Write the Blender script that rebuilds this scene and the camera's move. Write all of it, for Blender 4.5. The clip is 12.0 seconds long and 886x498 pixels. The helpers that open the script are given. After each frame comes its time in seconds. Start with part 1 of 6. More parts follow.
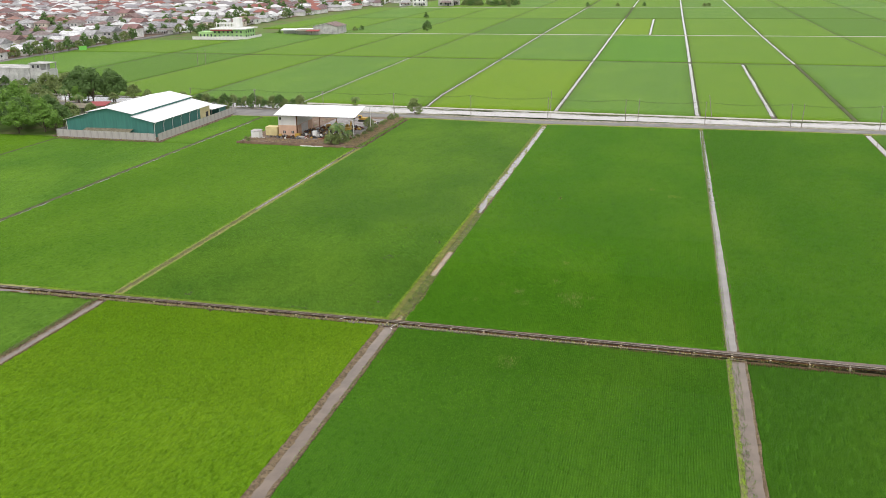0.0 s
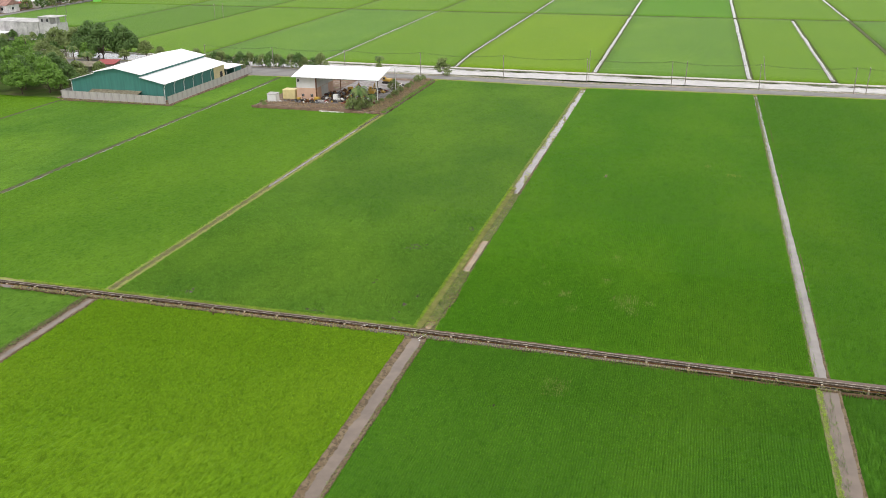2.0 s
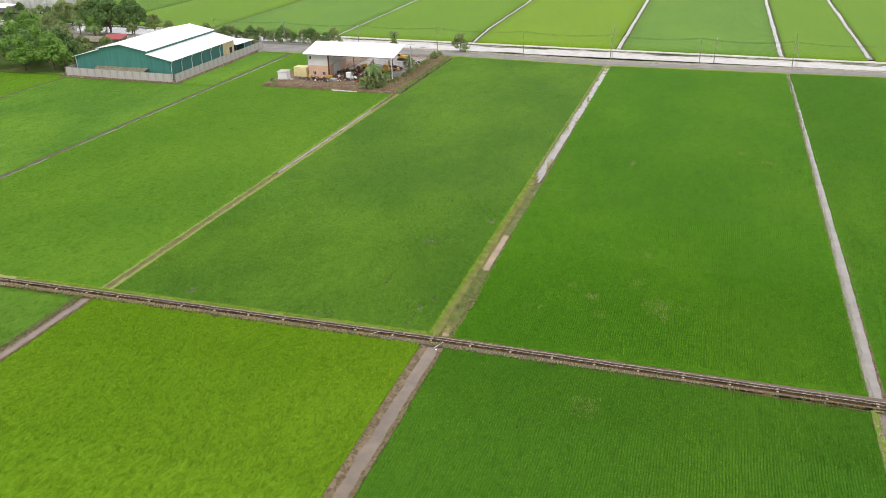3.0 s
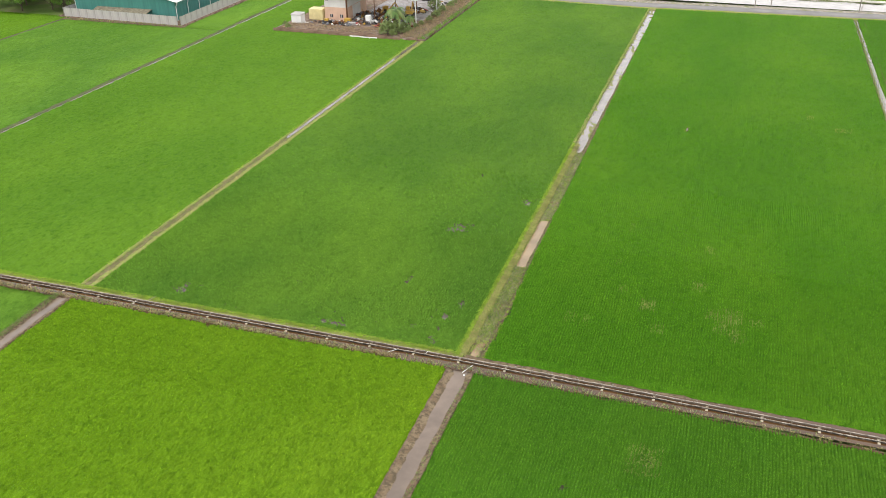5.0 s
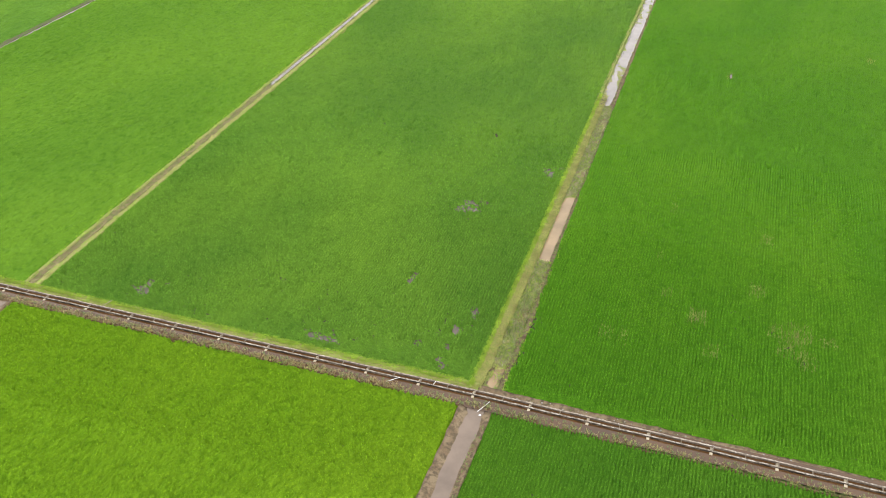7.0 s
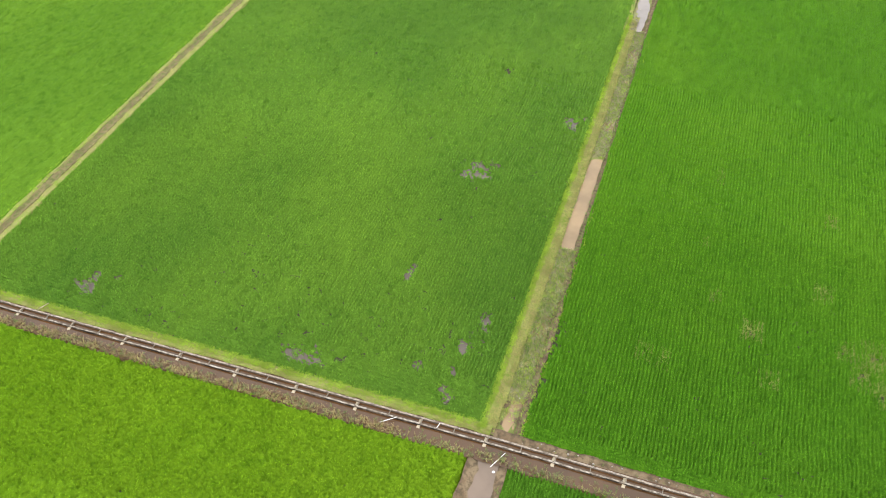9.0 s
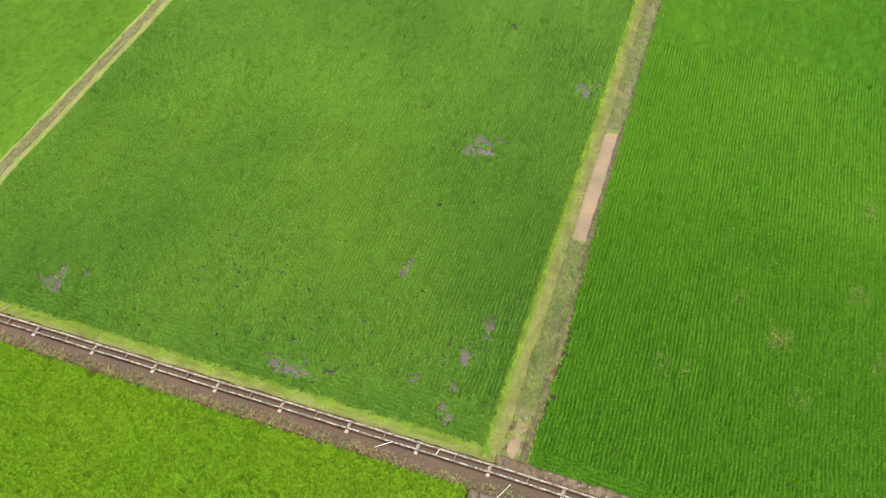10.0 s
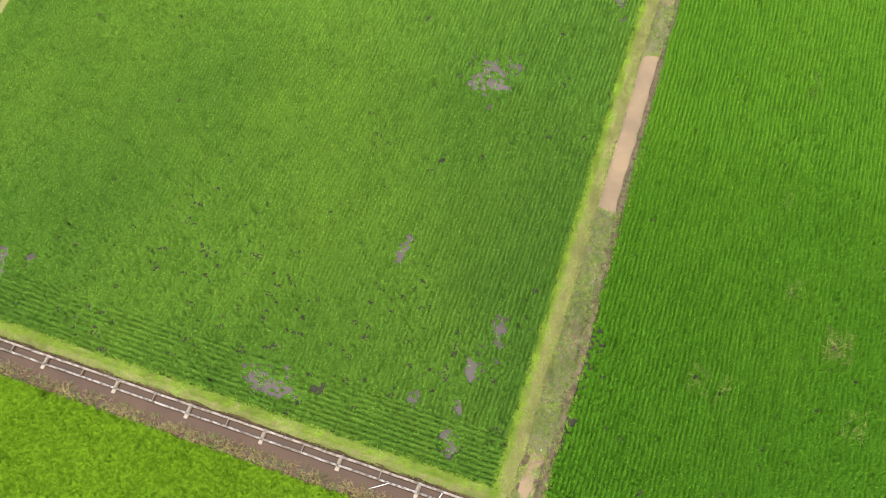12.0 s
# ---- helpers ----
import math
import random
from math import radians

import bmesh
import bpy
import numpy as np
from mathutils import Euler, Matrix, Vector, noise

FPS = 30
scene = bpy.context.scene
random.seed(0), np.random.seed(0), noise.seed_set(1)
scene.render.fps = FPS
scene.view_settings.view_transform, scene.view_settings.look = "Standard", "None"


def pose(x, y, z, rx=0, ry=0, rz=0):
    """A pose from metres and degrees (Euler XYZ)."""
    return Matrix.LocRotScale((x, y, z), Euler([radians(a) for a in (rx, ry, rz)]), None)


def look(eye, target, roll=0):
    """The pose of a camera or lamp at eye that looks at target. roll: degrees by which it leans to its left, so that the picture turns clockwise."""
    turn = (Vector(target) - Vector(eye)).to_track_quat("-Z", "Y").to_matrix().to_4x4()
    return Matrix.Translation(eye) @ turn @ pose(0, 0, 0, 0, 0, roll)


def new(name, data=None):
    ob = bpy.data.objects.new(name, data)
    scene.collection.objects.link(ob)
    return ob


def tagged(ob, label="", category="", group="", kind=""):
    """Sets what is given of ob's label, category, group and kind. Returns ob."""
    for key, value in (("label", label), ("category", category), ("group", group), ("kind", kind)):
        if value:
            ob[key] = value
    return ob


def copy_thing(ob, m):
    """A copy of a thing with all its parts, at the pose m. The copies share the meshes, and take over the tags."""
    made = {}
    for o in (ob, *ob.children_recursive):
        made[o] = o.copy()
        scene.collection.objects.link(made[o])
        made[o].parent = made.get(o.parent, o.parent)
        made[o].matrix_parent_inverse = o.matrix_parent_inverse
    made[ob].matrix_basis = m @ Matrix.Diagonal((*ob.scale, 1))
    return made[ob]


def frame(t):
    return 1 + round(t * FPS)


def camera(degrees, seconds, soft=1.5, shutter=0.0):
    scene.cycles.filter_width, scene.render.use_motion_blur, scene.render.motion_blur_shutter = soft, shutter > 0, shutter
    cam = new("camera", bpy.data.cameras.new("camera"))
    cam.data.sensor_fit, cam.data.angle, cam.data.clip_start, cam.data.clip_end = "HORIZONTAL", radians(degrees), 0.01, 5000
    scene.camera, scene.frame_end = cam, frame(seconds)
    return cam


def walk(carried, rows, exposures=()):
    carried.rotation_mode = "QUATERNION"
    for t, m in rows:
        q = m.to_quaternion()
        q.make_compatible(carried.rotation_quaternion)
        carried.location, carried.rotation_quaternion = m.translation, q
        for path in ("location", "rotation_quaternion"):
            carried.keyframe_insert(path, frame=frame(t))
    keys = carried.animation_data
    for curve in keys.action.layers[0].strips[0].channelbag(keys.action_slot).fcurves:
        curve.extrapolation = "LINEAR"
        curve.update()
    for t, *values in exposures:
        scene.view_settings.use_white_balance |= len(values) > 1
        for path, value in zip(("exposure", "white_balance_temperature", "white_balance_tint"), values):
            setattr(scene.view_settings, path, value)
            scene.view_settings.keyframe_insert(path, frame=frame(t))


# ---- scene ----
cam = camera(53.8, 12.0, soft=0.8)
PATH = [
    (0, (35.748, -108.865, 49.12), (35.265, -107.032, 48.483), -0.9),
    (0.5, (34.225, -104.582, 49.124), (33.733, -102.76, 48.462), -0.9),
    (1, (32.665, -100.318, 49.098), (32.163, -98.508, 48.412), -0.9),
    (1.5, (31.077, -96.092, 49.084), (30.564, -94.295, 48.372), -0.9),
    (2, (29.552, -91.849, 49.079), (29.027, -90.066, 48.341), -0.9),
    (2.5, (28.069, -87.548, 49.093), (27.531, -85.781, 48.327), -0.9),
    (3, (26.609, -83.328, 49.149), (26.058, -81.579, 48.352), -1.0),
    (5, (20.685, -66.56, 49.356), (20.102, -64.894, 48.416), -1.2),
    (5.5, (18.957, -62.265, 49.393), (18.379, -60.623, 48.409), -1.2),
    (6, (17.28, -57.995, 49.4), (16.709, -56.378, 48.369), -1.2),
    (6.5, (15.601, -53.734, 49.403), (15.041, -52.146, 48.324), -1.2),
    (7, (13.903, -49.528, 49.397), (13.354, -47.972, 48.266), -1.1),
    (9, (7.186, -32.707, 49.353), (6.714, -31.336, 47.975), -0.5),
    (9.5, (5.622, -28.498, 49.354), (5.175, -27.193, 47.906), -0.3),
    (10, (4.144, -24.257, 49.345), (3.725, -23.027, 47.824), -0.2),
    (10.5, (2.728, -19.966, 49.32), (2.337, -18.826, 47.723), -0.3),
    (11, (1.324, -15.741, 49.309), (0.965, -14.705, 47.637), -0.5),
    (11.5, (-0.014, -11.492, 49.305), (-0.339, -10.574, 47.558), -0.9),
    (12, (-1.321, -7.192, 49.294), (-1.608, -6.409, 47.476), -1.6),
]
walk(cam, [(t, look(eye, target, roll)) for t, eye, target, roll in PATH],
     [(0, -0.3, 6500, 10), (3, -0.15, 6500, 10), (6, 0.14, 6500, 10), (9, 0.28, 6500, 10), (10.5, 0.31, 6480, 11), (12, 0.35, 6440, 14)])

# ---- light ----
world = bpy.data.worlds.new("overcast_sky")
scene.world = world
world.use_nodes = True
wn = world.node_tree
wn.nodes.clear()
sky = wn.nodes.new("ShaderNodeTexSky")
sky.sky_type = "NISHITA"
sky.sun_disc = False
sky.sun_elevation = radians(58)
sky.sun_rotation = radians(200)
sky.air_density, sky.dust_density, sky.ozone_density = 1.0, 6.0, 1.0
grey = wn.nodes.new("ShaderNodeHueSaturation")
grey.inputs["Saturation"].default_value = 0.15
back = wn.nodes.new("ShaderNodeBackground")
back.inputs["Strength"].default_value = 0.15
wout = wn.nodes.new("ShaderNodeOutputWorld")
cloud = wn.nodes.new("ShaderNodeMix")
cloud.data_type = "RGBA"
cloud.inputs[0].default_value = 0.75
cloud.inputs[7].default_value = (12.0, 12.2, 12.6, 1.0)
wn.links.new(sky.outputs["Color"], grey.inputs["Color"])
wn.links.new(grey.outputs["Color"], cloud.inputs[6])
wn.links.new(cloud.outputs[2], back.inputs["Color"])
wn.links.new(back.outputs["Background"], wout.inputs["Surface"])

sun = new("sun", bpy.data.lights.new("sun", "SUN"))
sun.data.energy, sun.data.angle, sun.data.color = 1.2, radians(14), (1.0, 0.97, 0.92)
sun.matrix_world = look((0, 0, 100), (0 - 18, 0 + 50, 100 - 86))


# ---- materials ----
class Mat:
    """A node material with a Principled shader and short ways to add textures."""

    def __init__(self, name, rough=0.8, metal=0.0, spec=0.3):
        self.m = bpy.data.materials.new(name)
        self.m.use_nodes = True
        self.nt = self.m.node_tree
        self.bsdf = self.nt.nodes["Principled BSDF"]
        self.bsdf.inputs["Roughness"].default_value = rough
        self.bsdf.inputs["Metallic"].default_value = metal
        self.bsdf.inputs["Specular IOR Level"].default_value = spec
        self.pos = self.nt.nodes.new("ShaderNodeNewGeometry").outputs["Position"]

    def link(self, a, b):
        self.nt.links.new(a, b)

    def local(self):
        return self.nt.nodes.new("ShaderNodeTexCoord").outputs["Object"]

    def noise(self, scale, detail=3.0, stretch=(1, 1, 1), at=None, rough=0.55):
        mp = self.nt.nodes.new("ShaderNodeMapping")
        mp.inputs["Scale"].default_value = stretch
        self.link(at or self.pos, mp.inputs["Vector"])
        n = self.nt.nodes.new("ShaderNodeTexNoise")
        n.inputs["Scale"].default_value, n.inputs["Detail"].default_value = scale, detail
        n.inputs["Roughness"].default_value = rough
        self.link(mp.outputs["Vector"], n.inputs["Vector"])
        return n.outputs["Fac"]

    def span(self, fac, lo, hi, to0=0.0, to1=1.0):
        r = self.nt.nodes.new("ShaderNodeMapRange")
        for key, v in (("From Min", lo), ("From Max", hi), ("To Min", to0), ("To Max", to1)):
            r.inputs[key].default_value = v
        self.link(fac, r.inputs["Value"])
        return r.outputs["Result"]

    def mix(self, fac, a, b, kind="MIX"):
        n = self.nt.nodes.new("ShaderNodeMix")
        n.data_type, n.blend_type = "RGBA", kind
        for sock, v in ((n.inputs[0], fac), (n.inputs[6], a), (n.inputs[7], b)):
            if isinstance(v, (int, float)):
                sock.default_value = v
            elif isinstance(v, tuple):
                sock.default_value = (*v, 1.0)
            else:
                self.link(v, sock)
        return n.outputs[2]

    def colour(self, c):
        if isinstance(c, tuple):
            self.bsdf.inputs["Base Color"].default_value = (*c, 1.0)
        else:
            self.link(c, self.bsdf.inputs["Base Color"])
        return self

    def bump(self, fac, strength=0.3, dist=0.02):
        b = self.nt.nodes.new("ShaderNodeBump")
        b.inputs["Strength"].default_value, b.inputs["Distance"].default_value = strength, dist
        self.link(fac, b.inputs["Height"])
        self.link(b.outputs["Normal"], self.bsdf.inputs["Normal"])
        return self

    def random(self):
        return self.nt.nodes.new("ShaderNodeObjectInfo").outputs["Random"]

    def island(self):
        return self.nt.nodes.new("ShaderNodeNewGeometry").outputs["Random Per Island"]

    def upright(self, share):
        """Soft leaves in a dense stand are lit mostly from above: lean the shading normal upwards."""
        geo = self.nt.nodes.new("ShaderNodeNewGeometry")
        mx = self.nt.nodes.new("ShaderNodeMix")
        mx.data_type = "VECTOR"
        mx.inputs[0].default_value = share
        mx.inputs[5].default_value = (0, 0, 1)
        nrm = self.nt.nodes.new("ShaderNodeVectorMath")
        nrm.operation = "NORMALIZE"
        self.link(geo.outputs["Normal"], mx.inputs[4])
        self.link(mx.outputs[1], nrm.inputs[0])
        self.link(nrm.outputs[0], self.bsdf.inputs["Normal"])

    def thin(self, share, colour):
        """Leaves let part of the light through."""
        t = self.nt.nodes.new("ShaderNodeBsdfTranslucent")
        self.link(colour, t.inputs["Color"])
        mx = self.nt.nodes.new("ShaderNodeMixShader")
        mx.inputs["Fac"].default_value = share
        self.link(self.bsdf.outputs["BSDF"], mx.inputs[1])
        self.link(t.outputs["BSDF"], mx.inputs[2])
        self.link(mx.outputs["Shader"], self.nt.nodes["Material Output"].inputs["Surface"])
        return self


def scaled(c, k):
    return tuple(v * k for v in c)


def rice_mat(name, c, pale, rows=0.0, leaves=False):
    """Young rice: c the common green, pale the thin and yellowish places."""
    m = Mat(name, rough=0.6, spec=0.03)
    big = m.span(m.noise(0.045, 4, (1, 0.6, 1)), 0.42, 0.66)
    mid = m.span(m.noise(0.55, 4, (1, 0.5, 1)), 0.35, 0.7)
    clump = m.span(m.noise(1.7, 3, (1, 0.75, 1)), 0.5, 0.68)
    fleck = m.span(m.noise(4.2, 2, (1, 0.8, 1)), 0.56, 0.72)
    fine = m.span(m.noise(13.0, 4, (1, 0.6, 1)), 0.3, 0.72)
    col = m.mix(big, c, pale)
    col = m.mix(m.span(mid, 0, 1, 0.0, 0.3), col, m.mix(0.5, c, scaled(c, 0.5)))
    col = m.mix(m.span(clump, 0, 1, 0.0, 0.6), col, m.mix(1.0, col, (0.56, 0.66, 0.56), "MULTIPLY"))
    col = m.mix(m.span(fleck, 0, 1, 0.0, 0.6), col, m.mix(1.0, col, (1.5, 1.36, 1.1), "MULTIPLY"))
    col = m.mix(m.span(fine, 0, 1, 0.0, 0.6), col, m.mix(1.0, col, (0.38, 0.46, 0.34), "MULTIPLY"))
    if leaves:
        col = m.mix(m.span(m.island(), 0.0, 1.0, 0.0, 1.0), m.mix(1.0, col, (0.62, 0.66, 0.55), "MULTIPLY"), m.mix(1.0, col, (1.72, 1.66, 1.6), "MULTIPLY"))
        m.colour(col)
        m.upright(0.45)
        m.thin(0.25, col)
    else:
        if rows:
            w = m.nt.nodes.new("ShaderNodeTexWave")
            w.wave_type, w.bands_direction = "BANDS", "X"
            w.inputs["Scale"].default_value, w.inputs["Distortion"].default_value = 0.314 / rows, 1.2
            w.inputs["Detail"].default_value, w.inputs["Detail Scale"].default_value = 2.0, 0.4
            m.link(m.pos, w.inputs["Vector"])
            # The furrows' shade is painted as dark green bands on the flat far canopy.
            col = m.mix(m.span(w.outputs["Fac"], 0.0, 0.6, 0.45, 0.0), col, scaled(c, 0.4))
        m.colour(col).bump(fine, 0.6, 0.15)
    return m.m


def plain(name, c, var=0.25, scale=1.2, rough=0.85, spec=0.2, metal=0.0, bump=0.2, local=True, dist=0.02):
    """A surface of one paint or earth with stains and grain at two scales."""
    m = Mat(name, rough, metal, spec)
    at = m.local() if local else None
    a = m.span(m.noise(scale, 4, at=at), 0.3, 0.7)
    b = m.noise(scale * 14, 3, at=at)
    col = m.mix(m.span(a, 0, 1, 0, 1), scaled(c, 1 + var * 0.6), scaled(c, 1 - var))
    col = m.mix(m.span(b, 0.35, 0.7, 0, 0.35), col, scaled(c, 1 - var * 1.4))
    m.colour(col)
    if bump:
        m.bump(b, bump, dist)
    return m.m


def ground_mix(name, a, b, c, scale=0.8, rough=0.9, spec=0.2, bump=0.5, stretch=(1, 1, 1)):
    """Earth, dry grass and weeds mixed in patches."""
    m = Mat(name, rough, 0.0, spec)
    n1 = m.span(m.noise(scale, 5, stretch), 0.42, 0.58)
    n2 = m.span(m.noise(scale * 3.1, 5, stretch), 0.45, 0.62)
    n3 = m.noise(scale * 16, 4)
    col = m.mix(n2, m.mix(n1, a, b), c)
    col = m.mix(m.span(n3, 0.35, 0.7, 0, 0.5), col, m.mix(1.0, col, (0.5, 0.5, 0.5), "MULTIPLY"))
    m.colour(col).bump(n3, bump, 0.06)
    return m.m


def water_mat(name, c, rough=0.06, ripple=0.02, ior=1.7):
    m = Mat(name, rough, 0.0, 0.5)
    m.bsdf.inputs["IOR"].default_value = ior
    n = m.noise(0.35, 4)
    m.colour(m.mix(m.span(n, 0.35, 0.65), scaled(c, 1.12), scaled(c, 0.8)))
    m.bump(m.noise(2.2, 3), ripple, 0.05)
    return m.m


GREEN = {
    "deep": ((0.113, 0.298, 0.018), (0.158, 0.352, 0.023)),
    "mid": ((0.136, 0.292, 0.036), (0.212, 0.396, 0.044)),
    "lime": ((0.182, 0.345, 0.014), (0.224, 0.385, 0.018)),
    "pale": ((0.150, 0.310, 0.020), (0.195, 0.360, 0.024)),
    "soft": ((0.143, 0.305, 0.026), (0.182, 0.355, 0.030)),
    "rich": ((0.094, 0.255, 0.020), (0.124, 0.295, 0.023)),
    "cool": ((0.120, 0.262, 0.024), (0.134, 0.280, 0.026)),
}
RICE = {k: rice_mat("rice_" + k, *[scaled(c, 0.82) for c in v]) for k, v in GREEN.items()}
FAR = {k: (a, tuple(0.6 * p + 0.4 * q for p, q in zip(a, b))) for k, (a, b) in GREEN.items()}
# Distance haze is put into these greens, with more red and blue.
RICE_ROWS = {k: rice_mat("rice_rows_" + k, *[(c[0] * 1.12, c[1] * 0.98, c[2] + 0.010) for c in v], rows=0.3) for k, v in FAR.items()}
RICE_FINE = {k: rice_mat("rice_canopy_" + k, *[scaled(c, 0.83) for c in v]) for k, v in GREEN.items()}
RICE_LEAF = {k: rice_mat("rice_leaf_" + k, *[scaled(c, 1.02) for c in v], leaves=True) for k, v in GREEN.items()}
MUD = plain("wet_mud", (0.072, 0.068, 0.042), 0.35, 0.9, 0.75, 0.15, bump=0.4, local=False)
DARKBANK = ground_mix("dark_bund", (0.10, 0.09, 0.05), (0.12, 0.13, 0.05), (0.08, 0.12, 0.035), 0.5)
TANCON = plain("tan_concrete", (0.42, 0.36, 0.26), 0.3, 2.5, 0.9, 0.2, bump=0.3)
BANK = ground_mix("ditch_bank_earth", (0.165, 0.115, 0.068), (0.22, 0.165, 0.10), (0.10, 0.075, 0.045), 0.9)
OLDDITCH = ground_mix("dried_ditch_earth", (0.18, 0.145, 0.075), (0.23, 0.19, 0.095), (0.14, 0.15, 0.05), 0.9)
MUDEDGE = ground_mix("brown_mud_edge", (0.11, 0.070, 0.036), (0.155, 0.105, 0.056), (0.07, 0.048, 0.025), 1.1)
DRY = ground_mix("dry_grass_verge", (0.27, 0.29, 0.085), (0.22, 0.31, 0.05), (0.30, 0.285, 0.105), 0.7)
WEEDY = ground_mix("weedy_ditch_bed", (0.155, 0.18, 0.05), (0.25, 0.22, 0.12), (0.20, 0.23, 0.065), 0.8)
WATER = water_mat("muddy_ditch_water", (0.265, 0.180, 0.09), ior=1.6)
PALEWATER = water_mat("pale_shallow_water", (0.20, 0.165, 0.14), ior=2.0)
DARKWATER = water_mat("dark_ditch_water", (0.082, 0.040, 0.014), rough=0.03, ior=1.58)
CANALWATER = water_mat("canal_water", (0.34, 0.30, 0.26), 0.08, 0.02)
ROAD = plain("worn_asphalt", (0.235, 0.222, 0.21), 0.2, 0.25, 0.9, 0.2, local=False)
TRACK = ground_mix("pale_track", (0.62, 0.59, 0.55), (0.54, 0.50, 0.45), (0.42, 0.39, 0.31), 0.3)
SHOULDER = ground_mix("dusty_shoulder", (0.30, 0.25, 0.20), (0.20, 0.20, 0.10), (0.38, 0.34, 0.30), 0.35)
SILTY = water_mat("silty_ditch_water", (0.165, 0.122, 0.09), ior=1.5)
CONCRETE = plain("weathered_concrete", (0.34, 0.305, 0.265), 0.62, 1.6, 0.9, 0.2, bump=0.35)
SPECKLED = Mat("lichen_speckled_concrete", 0.9)
n1, n2 = SPECKLED.noise(3.0, 4), SPECKLED.noise(10.0, 4)
c1 = SPECKLED.mix(SPECKLED.span(n1, 0.4, 0.62), (0.33, 0.275, 0.215), (0.13, 0.105, 0.08))
SPECKLED.colour(SPECKLED.mix(SPECKLED.span(n2, 0.58, 0.72), c1, (0.52, 0.49, 0.46))).bump(n2, 0.4, 0.02)
SPECKLED = SPECKLED.m
STAINED = plain("stained_brown_concrete", (0.17, 0.135, 0.105), 0.5, 1.3, 0.9, 0.2, bump=0.35)
DARKRIM = ground_mix("dirty_concrete_rim", (0.24, 0.20, 0.155), (0.44, 0.395, 0.335), (0.11, 0.088, 0.066), 1.8, bump=0.3)
TIE = plain("brown_stained_tie", (0.27, 0.22, 0.165), 0.4, 2.0, 0.9, 0.2, bump=0.3)
# Near-black and brown patches for the flume's south wall.
DARKPATCHED = ground_mix("dark_patched_concrete", (0.02, 0.017, 0.014), (0.16, 0.125, 0.095), (0.05, 0.04, 0.03), 1.3, bump=0.3)
FLUMEBED = plain("silted_flume_bed", (0.225, 0.16, 0.102), 0.45, 1.1, 0.6, 0.4, local=False)


# ---- mesh helpers ----
def np_mesh(name, verts, faces, material=None, smooth=False):
    """A mesh from arrays: verts n x 3, faces m x k."""
    verts, faces = np.asarray(verts, np.float32), np.asarray(faces, np.int32)
    me = bpy.data.meshes.new(name)
    me.vertices.add(len(verts))
    me.vertices.foreach_set("co", verts.ravel())
    me.loops.add(faces.size)
    me.loops.foreach_set("vertex_index", faces.ravel())
    me.polygons.add(len(faces))
    me.polygons.foreach_set("loop_start", np.arange(0, faces.size, faces.shape[1], dtype=np.int32))
    if smooth:
        me.polygons.foreach_set("use_smooth", np.ones(len(faces), bool))
    me.update(calc_edges=True)
    me.validate()
    if material:
        me.materials.append(material)
    return me


def sheet(X, Y, Z, skirt=None):
    """Verts and faces of a grid of points; with skirt, a rim of faces down to that height."""
    n, k = X.shape
    verts = np.stack([X, Y, Z], -1).reshape(-1, 3)
    i = np.arange(n * k).reshape(n, k)
    faces = np.stack([i[:-1, :-1], i[1:, :-1], i[1:, 1:], i[:-1, 1:]], -1).reshape(-1, 4)
    if skirt is not None:
        rim = np.r_[i[0, :-1], i[:-1, -1], i[-1, :0:-1], i[:0:-1, 0]]
        low = verts[rim].copy()
        low[:, 2] = skirt
        b = len(verts) + np.arange(len(rim))
        a2, b2 = np.roll(rim, -1), np.roll(b, -1)
        faces = np.r_[faces, np.stack([rim, a2, b2, b], -1)]
        verts = np.r_[verts, low]
    return verts, faces


def wobble(x, y, scale, seed=0.0):
    """Smooth noise of about -1 to 1 from sums of waves, for whole arrays."""
    r = np.random.RandomState(int(abs(seed) * 10) + 7)
    out = 0
    for k in range(6):
        a, f, p = r.uniform(0, 2 * np.pi), (0.6 + 0.35 * k) / scale, r.uniform(0, 6.28)
        out = out + np.sin((x * np.cos(a) + y * np.sin(a)) * f * 2 * np.pi + p) / (1 + 0.35 * k)
    return out / 2.6


def lattice(x, y, scale, seed=0):
    """Smooth random heights of -1 to 1 on a lattice of the given width."""
    u, v = x / scale, y / scale
    i, j = np.floor(u).astype(np.int64), np.floor(v).astype(np.int64)
    f, g = u - i, v - j
    f, g = f * f * (3 - 2 * f), g * g * (3 - 2 * g)

    def corner(a, b):
        n = (a * 374761393 + b * 668265263 + int(seed) * 974711) & 0x7FFFFFFF
        n = ((n ^ (n >> 13)) * 1274126177) & 0x7FFFFFFF
        return ((n ^ (n >> 16)) & 0xFFFF) / 32767.5 - 1

    return (corner(i, j) * (1 - f) + corner(i + 1, j) * f) * (1 - g) + (corner(i, j + 1) * (1 - f) + corner(i + 1, j + 1) * f) * g


def part(name, bm, material, parent=None, label=""):
    """Links a bmesh as one mesh object under a thing or a part."""
    me = bpy.data.meshes.new(name)
    bm.to_mesh(me)
    bm.free()
    me.materials.append(material)
    ob = new(name, me)
    if parent:
        ob.parent = parent
    return tagged(ob, label)


def box(x0, x1, y0, y1, z0, z1, bevel=0.0, bm=None):
    bm = bm or bmesh.new()
    m = Matrix.LocRotScale(((x0 + x1) / 2, (y0 + y1) / 2, (z0 + z1) / 2), None, (abs(x1 - x0), abs(y1 - y0), abs(z1 - z0)))
    made = bmesh.ops.create_cube(bm, size=1, matrix=m)["verts"]
    if bevel:
        edges = list({e for v in made for e in v.link_edges})
        bmesh.ops.bevel(bm, geom=edges, offset=bevel, segments=1, affect="EDGES")
    return bm


